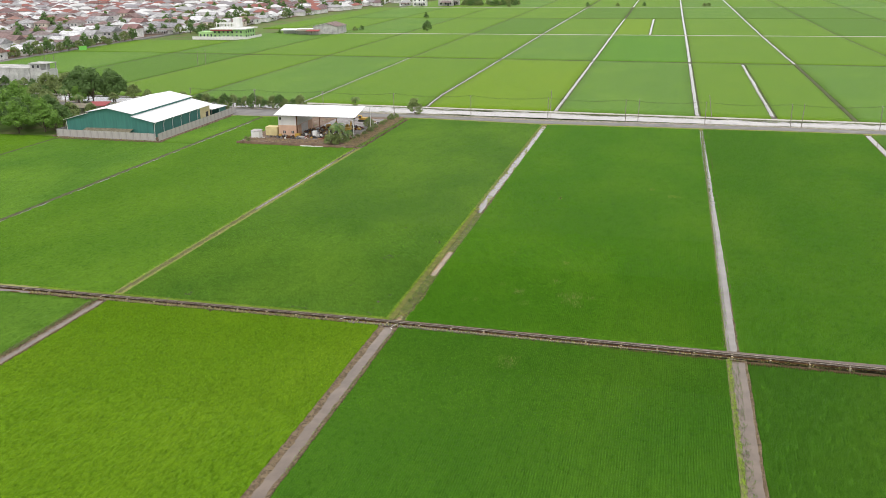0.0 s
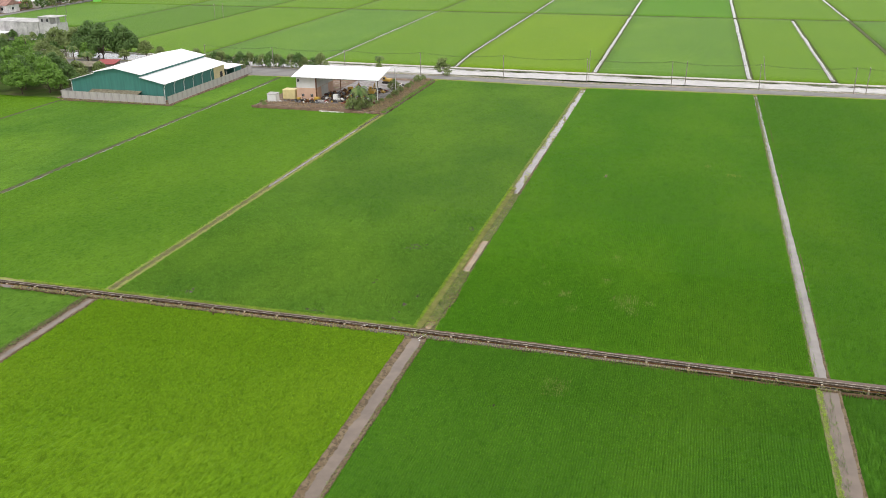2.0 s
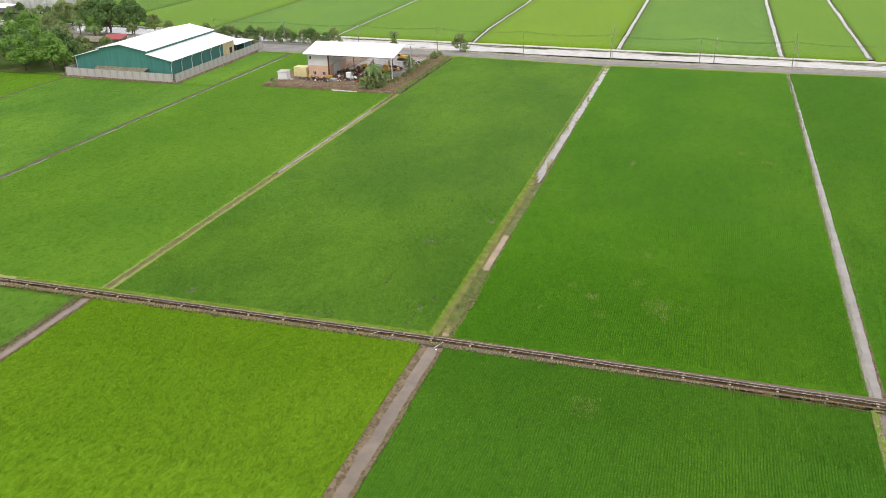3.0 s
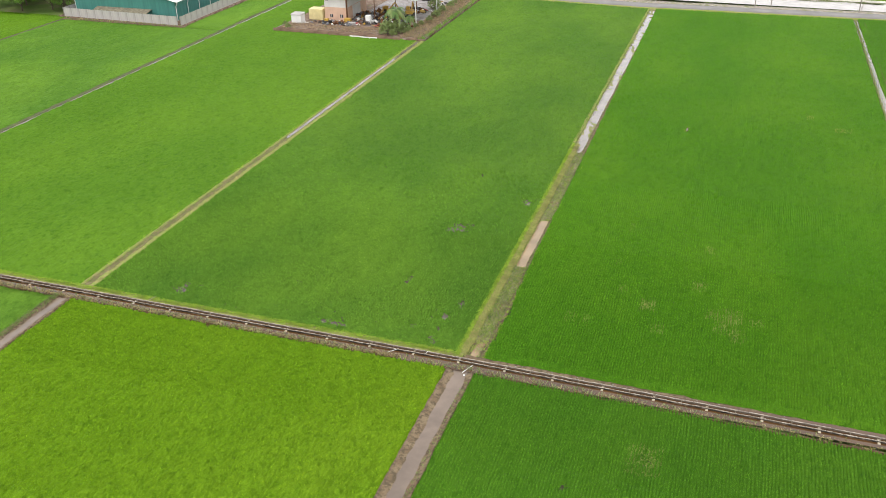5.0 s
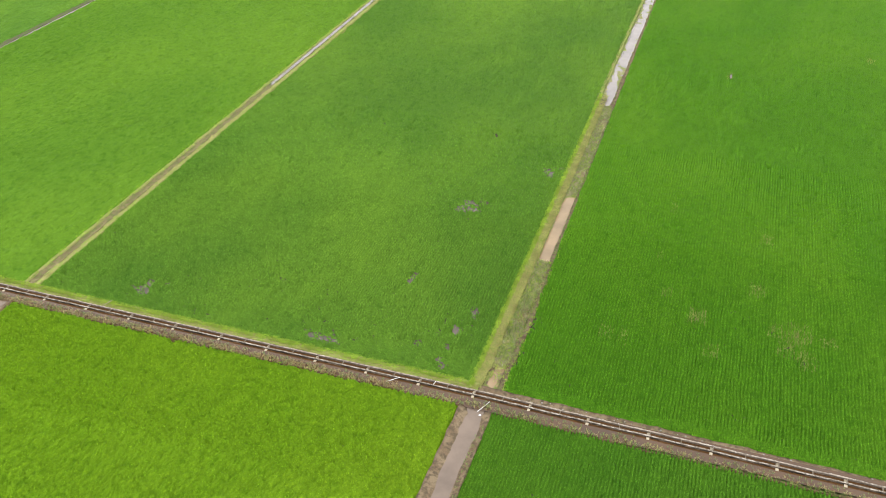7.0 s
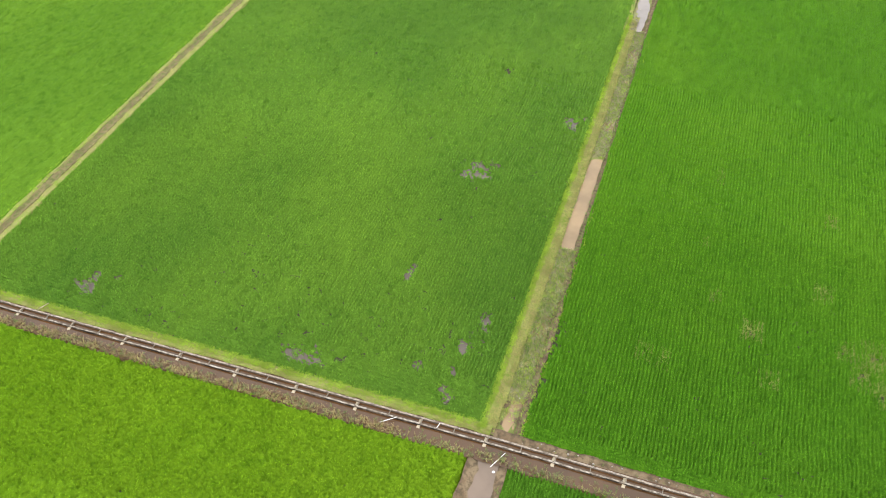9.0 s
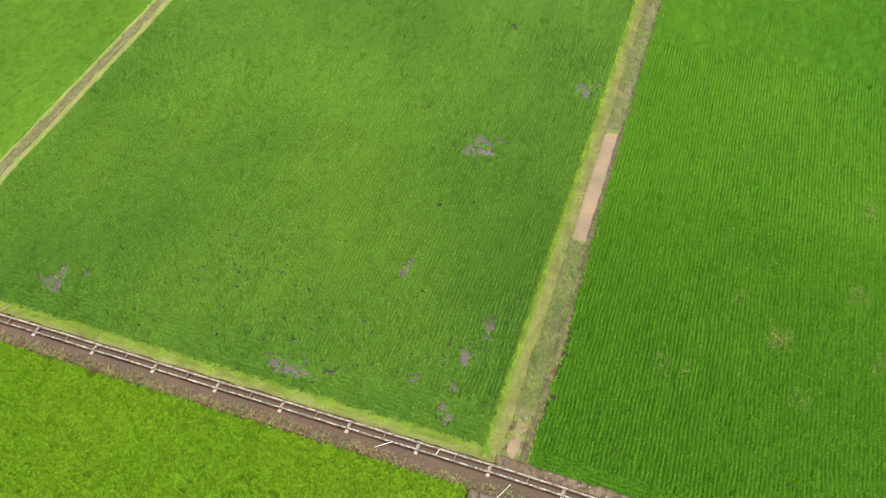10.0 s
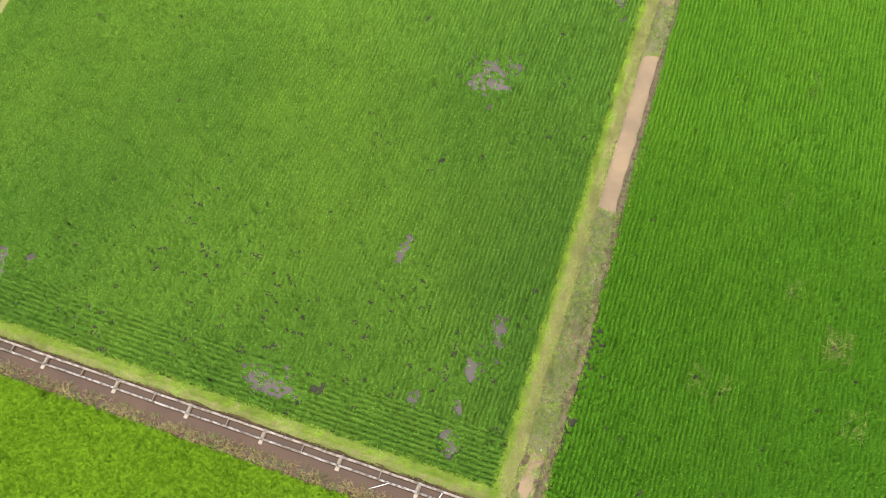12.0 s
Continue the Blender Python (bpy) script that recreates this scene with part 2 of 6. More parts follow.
def rod(a, b, r0, r1=None, sides=6, bm=None):
    """A tapered round bar from a to b."""
    bm = bm or bmesh.new()
    a, b = Vector(a), Vector(b)
    turn = (b - a).to_track_quat("Z", "Y").to_matrix().to_4x4()
    bmesh.ops.create_cone(bm, cap_ends=True, segments=sides, radius1=r0, radius2=r0 if r1 is None else r1,
                          depth=(b - a).length, matrix=Matrix.Translation((a + b) / 2) @ turn)
    return bm


def solid(points, faces, bm=None):
    bm = bm or bmesh.new()
    vs = [bm.verts.new(p) for p in points]
    for f in faces:
        bm.faces.new([vs[i] for i in f])
    bmesh.ops.recalc_face_normals(bm, faces=bm.faces)
    return bm


def empty(name, m=None):
    ob = new(name)
    ob.empty_display_size = 0.3
    if m is not None:
        ob.matrix_world = m
    return ob


# ---- ground, fields and water ----
SOIL, CANOPY = -0.5, 0.0


def flume_y(x):
    """The line of the flume, which bends a little at the middle crossing."""
    return -0.018 * np.maximum(x, 0.0)


def tufts(px, py, pz, n, length, width, lean, seed):
    """Leaf blades round given roots: n blades each, kinked, as verts and triangles."""
    r = np.random.RandomState(seed)
    m = len(px) * n
    px, py, pz = (np.repeat(v, n) for v in (px, py, pz))
    L = np.repeat(np.broadcast_to(length, (m // n,)), n) * r.uniform(0.7, 1.15, m)
    az, ln = r.uniform(0, 2 * np.pi, m), lean * r.uniform(0.3, 1.2, m)
    ox, oy = r.normal(0, 0.02, m), r.normal(0, 0.04, m)
    ca, sa = np.cos(az), np.sin(az)
    w = width * r.uniform(0.7, 1.3, m)
    base = np.stack([px + ox, py + oy, pz], -1)
    mid = base + np.stack([ca * L * ln * 0.35, sa * L * ln * 0.35, L * 0.62], -1)
    side = np.stack([-sa * w, ca * w, 0 * w], -1)
    tip = base + np.stack([ca * L * ln, sa * L * ln, L * (1.0 - 0.35 * ln)], -1)
    verts = np.stack([base, mid - side, mid + side, tip], 1).reshape(-1, 3)
    i = 4 * np.arange(m)[:, None]
    faces = np.concatenate([i + [0, 1, 2], i + [1, 3, 2]], 1).reshape(-1, 3)
    return verts, faces


def cover(x, y, bare, seed):
    """1 where the rice stands thick, 0 where it has failed; bare: rows of x, y, half widths."""
    keep = np.ones_like(x)
    for bx, by, rx, ry in bare:
        d = np.hypot((x - bx) / rx, (y - by) / ry) + 0.45 * lattice(x, y, 0.8, seed) + 0.3 * lattice(x, y, 0.4, seed + 9)
        keep = np.minimum(keep, np.clip((d - 0.35) / 0.85, 0.0, 1))
    return keep


def band_y(x, which):
    """Lines of the road and canal belt, which run a little askew."""
    knots = {"field": (153.2, 153.2, 158.7, 154.9, 155.4, 155.8, 136.0), "road_n": (174.0, 165.9, 163.4, 159.6, 160.0, 160.6, 141.4), "water_s": (178.0, 168.9, 166.6, 163.2, 163.2, 163.3, 144.6),
             "water_n": (190.5, 179.6, 177.2, 175.3, 175.1, 172.5, 154.0)}
    if which in knots:
        return np.interp(x, [-330, -95, -43, -2, 5, 65, 700], knots[which])
    base, off = {"road_s": ("field", 0.6), "track_s": ("water_n", 0.6), "track_n": ("water_n", 2.6), "crop": ("water_n", 3.1)}[which]
    return band_y(x, base) + off


def rice_field(x0, x1, y0, y1, tone, label, rows=1.0, bare=(), blades=False, skew=(0, 0), head=0.0, gaps=0.02, seed=1, dy=0.5, fine=None, sown=False):
    """One plot of rice: a canopy of rows with dark furrows and single hills missing, over wet soil. fine: the stretch (from y, to y)
    built hill by hill, in rows 0.27 m apart; blades: single leaves stand up from it, thinning out with the distance from the flume.
    rows: how deep the furrows are; sown: scattered by hand, with no rows; head: the width of rows laid across at the lower end;
    skew: how the sides lean."""
    def lower(x):
        return y0 + (flume_y(x) if abs(y0) < 3 else 0)

    def upper(x):
        return band_y(x, "field") if y1 == 153 else y1 + (flume_y(x) if abs(y1) < 3 else 0)

    r = np.random.RandomState(seed)
    f0, f1 = (max(fine[0], y0), min(fine[1], y1)) if fine else (y0, y1)

    def canopy(xs, ys, close):
        """Points of one stretch of the canopy, and where hills stand in it."""
        X, Y0 = np.meshgrid(xs, ys, indexing="ij")
        U, V = (X - x0) / (x1 - x0), (Y0 - y0) / (y1 - y0)
        Y = lower(X) + V * (upper(X) - lower(X))
        ix, iy = np.arange(len(xs))[:, None] + 0 * Y.astype(int), np.arange(len(ys))[None, :] + 0 * Y.astype(int)
        across = (Y0 < y0 + head) & close
        tight = np.gradient(ys)[None, :] + 0 * Y < 0.15
        saddle = np.zeros_like(across)
        if sown:
            furrow = r.uniform(0, 1, X.shape) < 0.36 - 0.1 * lattice(X, Y, 0.3, seed)
        elif close:
            furrow = np.where(across, iy % 3 == 0, ix % 3 == 0)
            saddle = np.where(across, ix % 2 == 1, iy % 2 == 1) & ~furrow & tight
        else:
            furrow = ix % 2 == 0
        lost = cover(X, Y, bare, seed)
        hill = (ix // 3) * 7919 + np.floor(Y0 / 0.2).astype(int) * 104729
        dice = np.modf(np.abs(np.sin(hill * 12.9898 + seed) * 43758.5453))[0] if close else np.ones_like(X)
        thin = gaps * np.clip(0.5 + 1.6 * lattice(X, Y, 9.0, seed + 4), 0.1, 2.5) * np.clip(0.8 + 2.0 * lattice(X, 0.7 * Y, 1.2, seed + 6), 0, 3)
        gone = (dice < np.minimum(thin, 0.26) + 0.5 * (1 - lost)) & close
        block = (ix // 5) * 3571 + np.floor(Y0 / 0.35).astype(int) * 7907
        pit = (np.modf(np.abs(np.sin(block * 4.1414 + seed) * 24634.6345))[0] < (0.26 * np.minimum(thin, 0.5) + 0.7 * gaps * (lattice(X, 0.6 * Y, 1.3, seed + 9) > 0.5)) * np.clip(lost, 0.5, 1)) & close
        dead = (lost < 0.95) & (dice > 0.3 + 0.75 * lost) & close
        rough = (0.35 if sown else 1.0) * (lattice(X, Y, 0.55, seed) * 0.05 + lattice(X, 0.7 * Y, 1.6, seed + 2) * 0.04) + wobble(X, Y, 9.0, seed + 1) * 0.02
        closed = np.where(r.uniform(0, 1, X.shape) < 0.07, 0.4, 1.0)
        if sown:
            full = 0.75 if close else 0.9
        elif close:
            full = np.interp(np.abs(Y), [12, 26, 46], [0.88, 0.68, 0.5])
        else:
            full = np.interp(np.abs(Y), [28, 75, 110], [0.62, 0.56, 0.5]) if fine else 0.85
        depth = 0.56 * rows * closed * full
        low = np.maximum(CANOPY - 0.07 - depth * r.uniform(0.6, 1.1, X.shape) + rough, SOIL - 0.07)
        Z = CANOPY - 0.06 + rough + r.uniform(-0.09, 0.07, X.shape)
        Z = np.where(saddle, Z - r.uniform(0.04, 0.26, X.shape), Z)
        Z = np.where(furrow, low, Z)
        Z = np.where(gone & ~furrow, CANOPY - 0.42 + r.uniform(-0.12, 0.08, X.shape), Z)
        Z = np.where(pit, SOIL - 0.11 + r.uniform(-0.05, 0.12, X.shape), Z)
        Z = np.where(dead, SOIL - 0.14, Z)
        if not close:
            Z = np.where(r.uniform(0, 1, X.shape) < 0.6 * thin * (Y0 > -30), CANOPY - 0.38, Z)
        if not close:
            Z = np.where(lost < 0.35, np.minimum(Z, SOIL + r.uniform(-0.16, 0.02, X.shape)), Z)
        if close:
            seam = f1 if f1 < y1 else f0
            Z = Z - 0.12 * np.clip(1 - np.abs(Y0 - seam) / 0.4, 0, 1)
        edge = np.minimum(np.minimum(U, 1 - U) * (x1 - x0), np.minimum(V, 1 - V) * (y1 - y0))
        Z = Z - 0.2 * np.clip(1 - edge / 0.25, 0, 1)
        jit = 0.02 if close else 0.035
        X = X + V * (skew[0] * (1 - U) + skew[1] * U) + 0.05 * wobble(0 * Y, Y, 7.0, seed) + 0.05 * wobble(3 * X, Y, 5.0, seed + 3) + r.uniform(-jit, jit, X.shape)
        Y = Y + r.uniform(-0.03, 0.03, X.shape)
        return X, Y, Z, ~furrow & ~saddle & ~gone & ~pit & ~dead & (edge > 0.05), across

    tuft = None
    if fine:
        close = [y for y in np.arange(f0, f1, 0.1)]
        ys = np.array([y for k, y in enumerate(close) if -12 < y < 26 or k % 2 == 0])
        X, Y, Z, stand, across = canopy(np.arange(x0, x1 + 0.01, 0.1 if sown else 0.09), ys, True)
        verts, faces = sheet(X, Y, Z, SOIL - 0.2)
        if blades:
            ok = stand & (r.uniform(0, 1, X.shape) < np.clip((1 - np.abs(Y) / (46 if y1 > 0 else 28)) * 1.9, 0, 0.85) * np.where(across, 0.7, 1.0) * np.where(X > 30, 0.3, 1.0) * (0.35 if sown else 1.0))
            tuft = tufts(X[ok], Y[ok], Z[ok] - 0.1, 4, 0.25, 0.0115, 0.62, seed)
        rest = np.r_[np.arange(f1 - 0.5, y1 - 0.2, dy), y1] if f1 < y1 else np.r_[np.arange(y0, f0, dy), f0 + 0.5]
        X, Y, Z, stand, across = canopy(np.arange(x0, x1 + 0.01, 0.15), rest, False)
        more, extra = sheet(X, Y, Z, SOIL - 0.2)
        faces = np.r_[faces, extra + len(verts)]
        verts = np.r_[verts, more]
    else:
        X, Y, Z, stand, across = canopy(np.arange(x0, x1 + 0.01, 0.15), np.arange(y0, y1 + 0.01, dy), False)
        verts, faces = sheet(X, Y, Z, SOIL - 0.2)
    ob = new("rice_field", np_mesh("rice_field", verts, faces, RICE_FINE[tone] if fine else RICE[tone], not fine))
    tagged(ob, label, "rice field", "rice fields", "stuff")
    v = [(x0 + .1, lower(x0) + .1, SOIL - .09), (x1 - .1, lower(x1) + .1, SOIL - .09), (x1 - .1 + skew[1], upper(x1) - .1, SOIL - .09), (x0 + .1 + skew[0], upper(x0) - .1, SOIL - .09)]
    soil = new("soil", np_mesh("soil", v, [(0, 1, 2, 3)], MUD))
    soil.parent = ob
    tagged(soil, "wet brown mud between the rice rows")
    if tuft:
        leaves = new("leaf_blades", np_mesh("leaf_blades", *tuft, RICE_LEAF[tone]))
        leaves.parent = ob
        tagged(leaves, "", kind="stuff")
    return ob


def strip(name, xs, ys, zf, material, label, category, along="y", n=4, step=0.6, seed=3):
    """A long band of earth, verge or bank between two sides, its height from zf(s, along), s from 0 to 1 across it."""
    (a0, a1), (b0, b1) = xs, ys
    k = max(2, int((b1 - b0) / step))
    s, t = np.meshgrid(np.linspace(0, 1, n + 1), np.linspace(b0, b1, k + 1), indexing="ij")
    A = a0 + s * (a1 - a0) + np.where((s == 0) | (s == 1), 0.10, 0.05) * wobble(t, s * 3, 1.6, seed)
    Z = zf(s, t) + 0.035 * wobble(A, t, 0.8, seed + 1) + 0.035 * wobble(A, t, 2.3, seed + 2)
    verts, faces = sheet(A, t, Z, -0.85) if along == "y" else sheet(t, A + flume_y(t), Z, -0.85)
    ob = new(name, np_mesh(name, verts, faces, material, True))
    return tagged(ob, label, category, kind="structure")


def flat(name, x0, x1, y0, y1, z, material, label, category, skew=0.0):
    """A level sheet, such as water, from y0 to y1; skew shifts its upper end sideways."""
    v = [(x0, y0, z), (x1, y0, z), (x1 + skew, y1, z), (x0 + skew, y1, z)]
    ob = new(name, np_mesh(name, v, [(0, 1, 2, 3)], material))
    return tagged(ob, label, category, kind="structure")


def leaf_mat(name, c, rough=0.6, lean=0.6, share=0.25, var=0.35):
    """Loose leaves and grass blades, each one a little different."""
    m = Mat(name, rough, 0.0, 0.2)
    col = m.mix(m.span(m.noise(0.8, 3), 0.35, 0.65), scaled(c, 1.15), scaled(c, 0.75))
    col = m.mix(m.span(m.island(), 0, 1, 0, var), col, m.mix(1.0, col, (1.6, 1.45, 1.3), "MULTIPLY"))
    m.colour(col)
    if lean:
        m.upright(lean)
    return m.thin(share, col).m


LIMEGRASS = leaf_mat("lime_grass", (0.26, 0.40, 0.035))
STRAW = leaf_mat("straw_grass", (0.34, 0.32, 0.115))
THINRICE = leaf_mat("yellowed_rice", (0.25, 0.29, 0.075))
WEED = leaf_mat("ditch_weed", (0.14, 0.21, 0.05))
PATHGRASS = leaf_mat("path_grass", (0.30, 0.34, 0.085))
BROWNWEED = leaf_mat("brown_ditch_weed", (0.29, 0.22, 0.10))
GREYDEAD = leaf_mat("bleached_dead_grass", (0.30, 0.285, 0.17))


def grass(x0, x1, y0, y1, density, z, material, label, height=0.3, along_flume=False, seed=60, clump=1.5, n=6, width=0.01):
    """Loose grass over a stretch of verge."""
    r = np.random.RandomState(seed)
    k = int((x1 - x0) * (y1 - y0) * density)
    px, py = r.uniform(x0, x1, k), r.uniform(y0, y1, k)
    sel = wobble(px, py, clump, seed) > r.uniform(-2.2, 1.2, k)
    px, py = px[sel], py[sel] + (flume_y(px[sel]) if along_flume else 0)
    verts, faces = tufts(px, py, np.full(px.size, z), n, height, width, 0.75, seed)
    return tagged(new("grass", np_mesh("grass", verts, faces, material)), label, "grass", kind="stuff")


EARTH = ground_mix("far_ground", (0.10, 0.17, 0.03), (0.13, 0.20, 0.04), (0.16, 0.15, 0.07), 0.02)
g = new("ground", np_mesh("ground", [(-4000, -1500, -0.8), (4000, -1500, -0.8), (4000, 4500, -0.8), (-4000, 4500, -0.8)], [(0, 1, 2, 3)], EARTH))
tagged(g, "flat green farmland plain reaching to the horizon", "ground", kind="structure")

BARE_A = [(x, y, 1.05 * a, 1.05 * b) for x, y, a, b in [(-3.4, 37.5, 1.2, 1.9), (-10.2, 27.7, 1.5, 2.0), (-9.2, 29.2, 0.7, 0.9), (-35.5, 4.0, 1.2, 1.4), (-33.5, 5.5, 0.6, 0.6), (-16.2, 2.9, 1.7, 0.9),
          (-11.5, 13.3, 0.4, 1.1), (-4.2, 9.7, 0.6, 1.4), (-4.9, 7.4, 0.5, 0.9), (-5.0, 3.0, 0.6, 0.8), (-5.2, 5.0, 0.35, 0.5), (-7.8, 4.6, 0.4, 0.5),
          (-11.2, 20.6, 0.4, 0.7), (-13.4, 3.4, 0.6, 0.4), (-12.0, 45.0, 0.6, 0.8)]]
THIN_B = [(15.0, 15.5, 0.7, 0.9), (23.0, 13.7, 1.0, 1.5), (24.3, 12.0, 0.6, 1.0), (21.6, 15.5, 0.6, 0.8), (9.1, 10.6, 0.35, 0.8), (16.5, 11.0, 0.6, 0.7),
          (14.4, 71.1, 0.4, 1.0), (20.0, 21.0, 0.6, 0.9), (12.0, 18.2, 0.4, 0.6), (33.0, 82.0, 0.5, 1.2), (38.0, 77.0, 1.2, 0.8), (26.0, 15.0, 0.6, 0.6), (7.7, 10.9, 0.5, 0.8), (14.9, 15.4, 0.5, 0.8), (23.6, 15.6, 0.9, 1.2), (11.0, 33.5, 0.3, 1.0), (20.5, 30.0, 0.5, 0.8), (10.6, 24.2, 0.3, 0.5)]
BARE_B = [(x, y, 0.5 * a, 0.5 * b) for x, y, a, b in THIN_B] + [(0.9, 8.5, 0.9, 7.0), (0.8, 16.0, 0.5, 3.0)]
for k, (x, y, a, b) in enumerate(THIN_B + [(17.8, -9.0, 1.2, 1.6)]):
    grass(x - 1.2 * a, x + 1.2 * a, y - 1.2 * b, y + 1.2 * b, 36, -0.36, THINRICE, "yellowed dying rice in a thin patch", 0.34, seed=200 + k, clump=0.8)
for k, (x, y, a, b) in enumerate(BARE_A[:12]):
    grass(x - 1.1 * a, x + 1.1 * a, y - 1.1 * b, y + 1.1 * b, 9, -0.5, RICE_LEAF["mid"], "straggling rice left in a muddy bare patch", 0.4, seed=230 + k, clump=0.7, n=10, width=0.013)


def puddle(x, y, a, b, seed, z=SOIL - 0.05, label="shallow grey puddle in a bare patch of the rice"):
    """Shallow water standing in a bare patch."""
    t = np.linspace(0, 2 * np.pi, 28, endpoint=False)
    q = 1 + 0.22 * wobble(np.cos(t), np.sin(t), 1.1, seed)
    verts = np.stack([x + a * q * np.cos(t), y + b * q * np.sin(t), np.full(28, z)], -1)
    ob = new("puddle", np_mesh("puddle", verts, [tuple(range(28))], PUDDLE))
    return tagged(ob, label, "puddle", kind="structure")


PUDDLE = water_mat("puddle_water", (0.125, 0.10, 0.082), 0.25, 0.03, 1.45)
for k, (x, y, a, b) in enumerate(BARE_A[:12]):
    puddle(x, y, 1.25 * a, 1.25 * b, 250 + k, SOIL - 0.05 + 0.004 * k)
puddle(14.4, 70.6, 0.12, 0.9, 262, CANOPY - 0.04, "narrow gap of standing water in the rice")
HOLES = [(q * 11 - 72 + 0.8 * w, 44 + 7 * w - 3 * q, 0.5 + 0.25 * abs(q), 0.35 + 0.2 * abs(w)) for q, w in np.random.RandomState(4).normal(0, 0.8, (34, 2))]
rice_field(-45.3, -1.6, 1.0, 153.0, "mid", "mid-green transplanted rice in rows with small bare muddy patches", bare=BARE_A, fine=(0, 46), blades=True, skew=(0.5, -0.6), head=3.2, gaps=0.2, seed=11, dy=0.6)
rice_field(0.95, 44.9, 0.9, 153.0, "deep", "deep green rice in straight rows with thin tan patches", bare=BARE_B, fine=(0, 46), blades=True, skew=(-1.2, -0.5), head=1.2, gaps=0.06, seed=12, dy=0.6)
rice_field(-45.8, -1.45, -75, -1.5, "lime", "bright yellow-green densely grown rice", rows=0.55, skew=(0, -0.45), fine=(-28, 0), blades=True, gaps=0.008, seed=13, dy=0.35, sown=True)
rice_field(0.75, 44.85, -92, -1.5, "rich", "deep green rice in straight rows", rows=0.75, fine=(-48, 0), blades=True, gaps=0.02, seed=14, dy=0.8, bare=[(17.8, -9.0, 0.7, 1.0), (12.0, -14.0, 0.4, 0.5)])
rice_field(47.2, 89.0, -92, -1.6, "rich", "deep green rice beside the eastern ditch", seed=15, dy=0.8)
rice_field(46.5, 88.6, 0.9, 153.0, "deep", "green rice east of the straight ditch", seed=16, skew=(-1.2, 0), rows=0.8, dy=0.7)
rice_field(-93.1, -46.9, 1.0, 153.0, "soft", "light green rice with soft wind-blown patches", rows=0.35, bare=HOLES, seed=17, dy=0.6, gaps=0.05)
rice_field(-91.0, -47.95, -75, -1.5, "mid", "mid-green rice beside the western ditch", rows=0.5, seed=18, dy=1.2)
rice_field(-138.6, -94.6, 1.0, 109.0, "mid", "mid-green rice below the warehouse fence", rows=0.3, seed=19, dy=1.5)
rice_field(-104.6, -94.6, 109.2, 153.0, "mid", "narrow green rice strip beside the warehouse fence", rows=0.3, seed=20, dy=1.5)
rice_field(-190.0, -139.6, 1.0, 112.0, "pale", "light green rice beside the trees", rows=0.3, seed=21, dy=3.0)
rice_field(90.6, 133.0, 0.4, 153.0, "mid", "mid-green rice at the eastern side", rows=0.5, seed=22, dy=2.0)


def belt(name, lo, hi, z, material, label, category, x0=-330, x1=700, n=3, seed=5, rag=0.35):
    """A band along the canal between two of its lines."""
    t, s = np.meshgrid(np.linspace(x0, x1, 260), np.linspace(0, 1, n + 1), indexing="ij")
    a, b = band_y(t, lo), band_y(t, hi)
    Y = a + s * (b - a) + rag * wobble(t, s, 6.0, seed) * np.where((s == 0) | (s == 1), 1, 0.3)
    Z = z + 0.04 * wobble(t, Y, 3.0, seed) + (s * (1 - s)) * 0.25
    ob = new(name, np_mesh(name, *sheet(t, Y, Z, -0.85), material, True))
    return tagged(ob, label, category, kind="structure")


belt("verge", "field", "road_s", -0.15, DRY, "rough grass verge between the rice and the road", "verge")
belt("road", "road_s", "road_n", 0.0, ROAD, "narrow grey asphalt farm road along the canal", "road", rag=0.15)
belt("verge", "road_n", "water_s", -0.1, SHOULDER, "dusty bank with dry grass between the road and the canal", "verge")
belt("canal_bank", "water_n", "track_s", -0.16, DARKBANK, "dark weedy far bank of the canal", "bank")
belt("track", "track_s", "track_n", -0.04, TRACK, "pale earth track on the canal bank", "track", rag=0.2)
belt("canal_bank", "track_n", "crop", -0.3, WEEDY, "weedy foot of the track beside the rice", "bank")
w = np.array([(-330, band_y(-330, "water_s") - 1.5, -0.2), (700, band_y(700, "water_s") - 1.5, -0.2), (700, band_y(700, "water_n") + 0.4, -0.2), (-330, band_y(-330, "water_n") + 0.4, -0.2)])
tagged(new("canal_water", np_mesh("canal_water", w, [(0, 1, 2, 3)], CANALWATER)), "shallow silty canal water reflecting the white sky", "canal", kind="structure")

# ---- ditches between the plots ----
def bowl(top, low, power=1.0):
    return lambda s, t: top + (low - top) * np.sin(np.pi * s) ** power


# middle ditch, north of the flume: dry-grass path, weedy bed with pools, dark bank
def pools(t):
    """1 where the middle ditch holds open water."""
    return np.clip(np.clip((6.6 - np.abs(t - 26.5)) / 0.8, 0, 1) + np.clip((4.6 - t) / 2.0, 0, 0.4) + (t < 20) * np.clip(2.0 * lattice(t, 0 * t, 1.8, 3) - 0.55, 0, 0.7) + np.clip((1.1 - np.abs(t - 38.3)) / 0.6, 0, 0.7) + (t > 41) * (t < 57) * np.clip(2.0 * lattice(t, 0 * t, 1.6, 8) - 1.15, 0, 0.7) + (t > 57) * (0.72 + 0.6 * wobble(t, t * 0, 12, 5) + 0.55 * wobble(t, t * 0, 2.6, 6)), 0, 1)


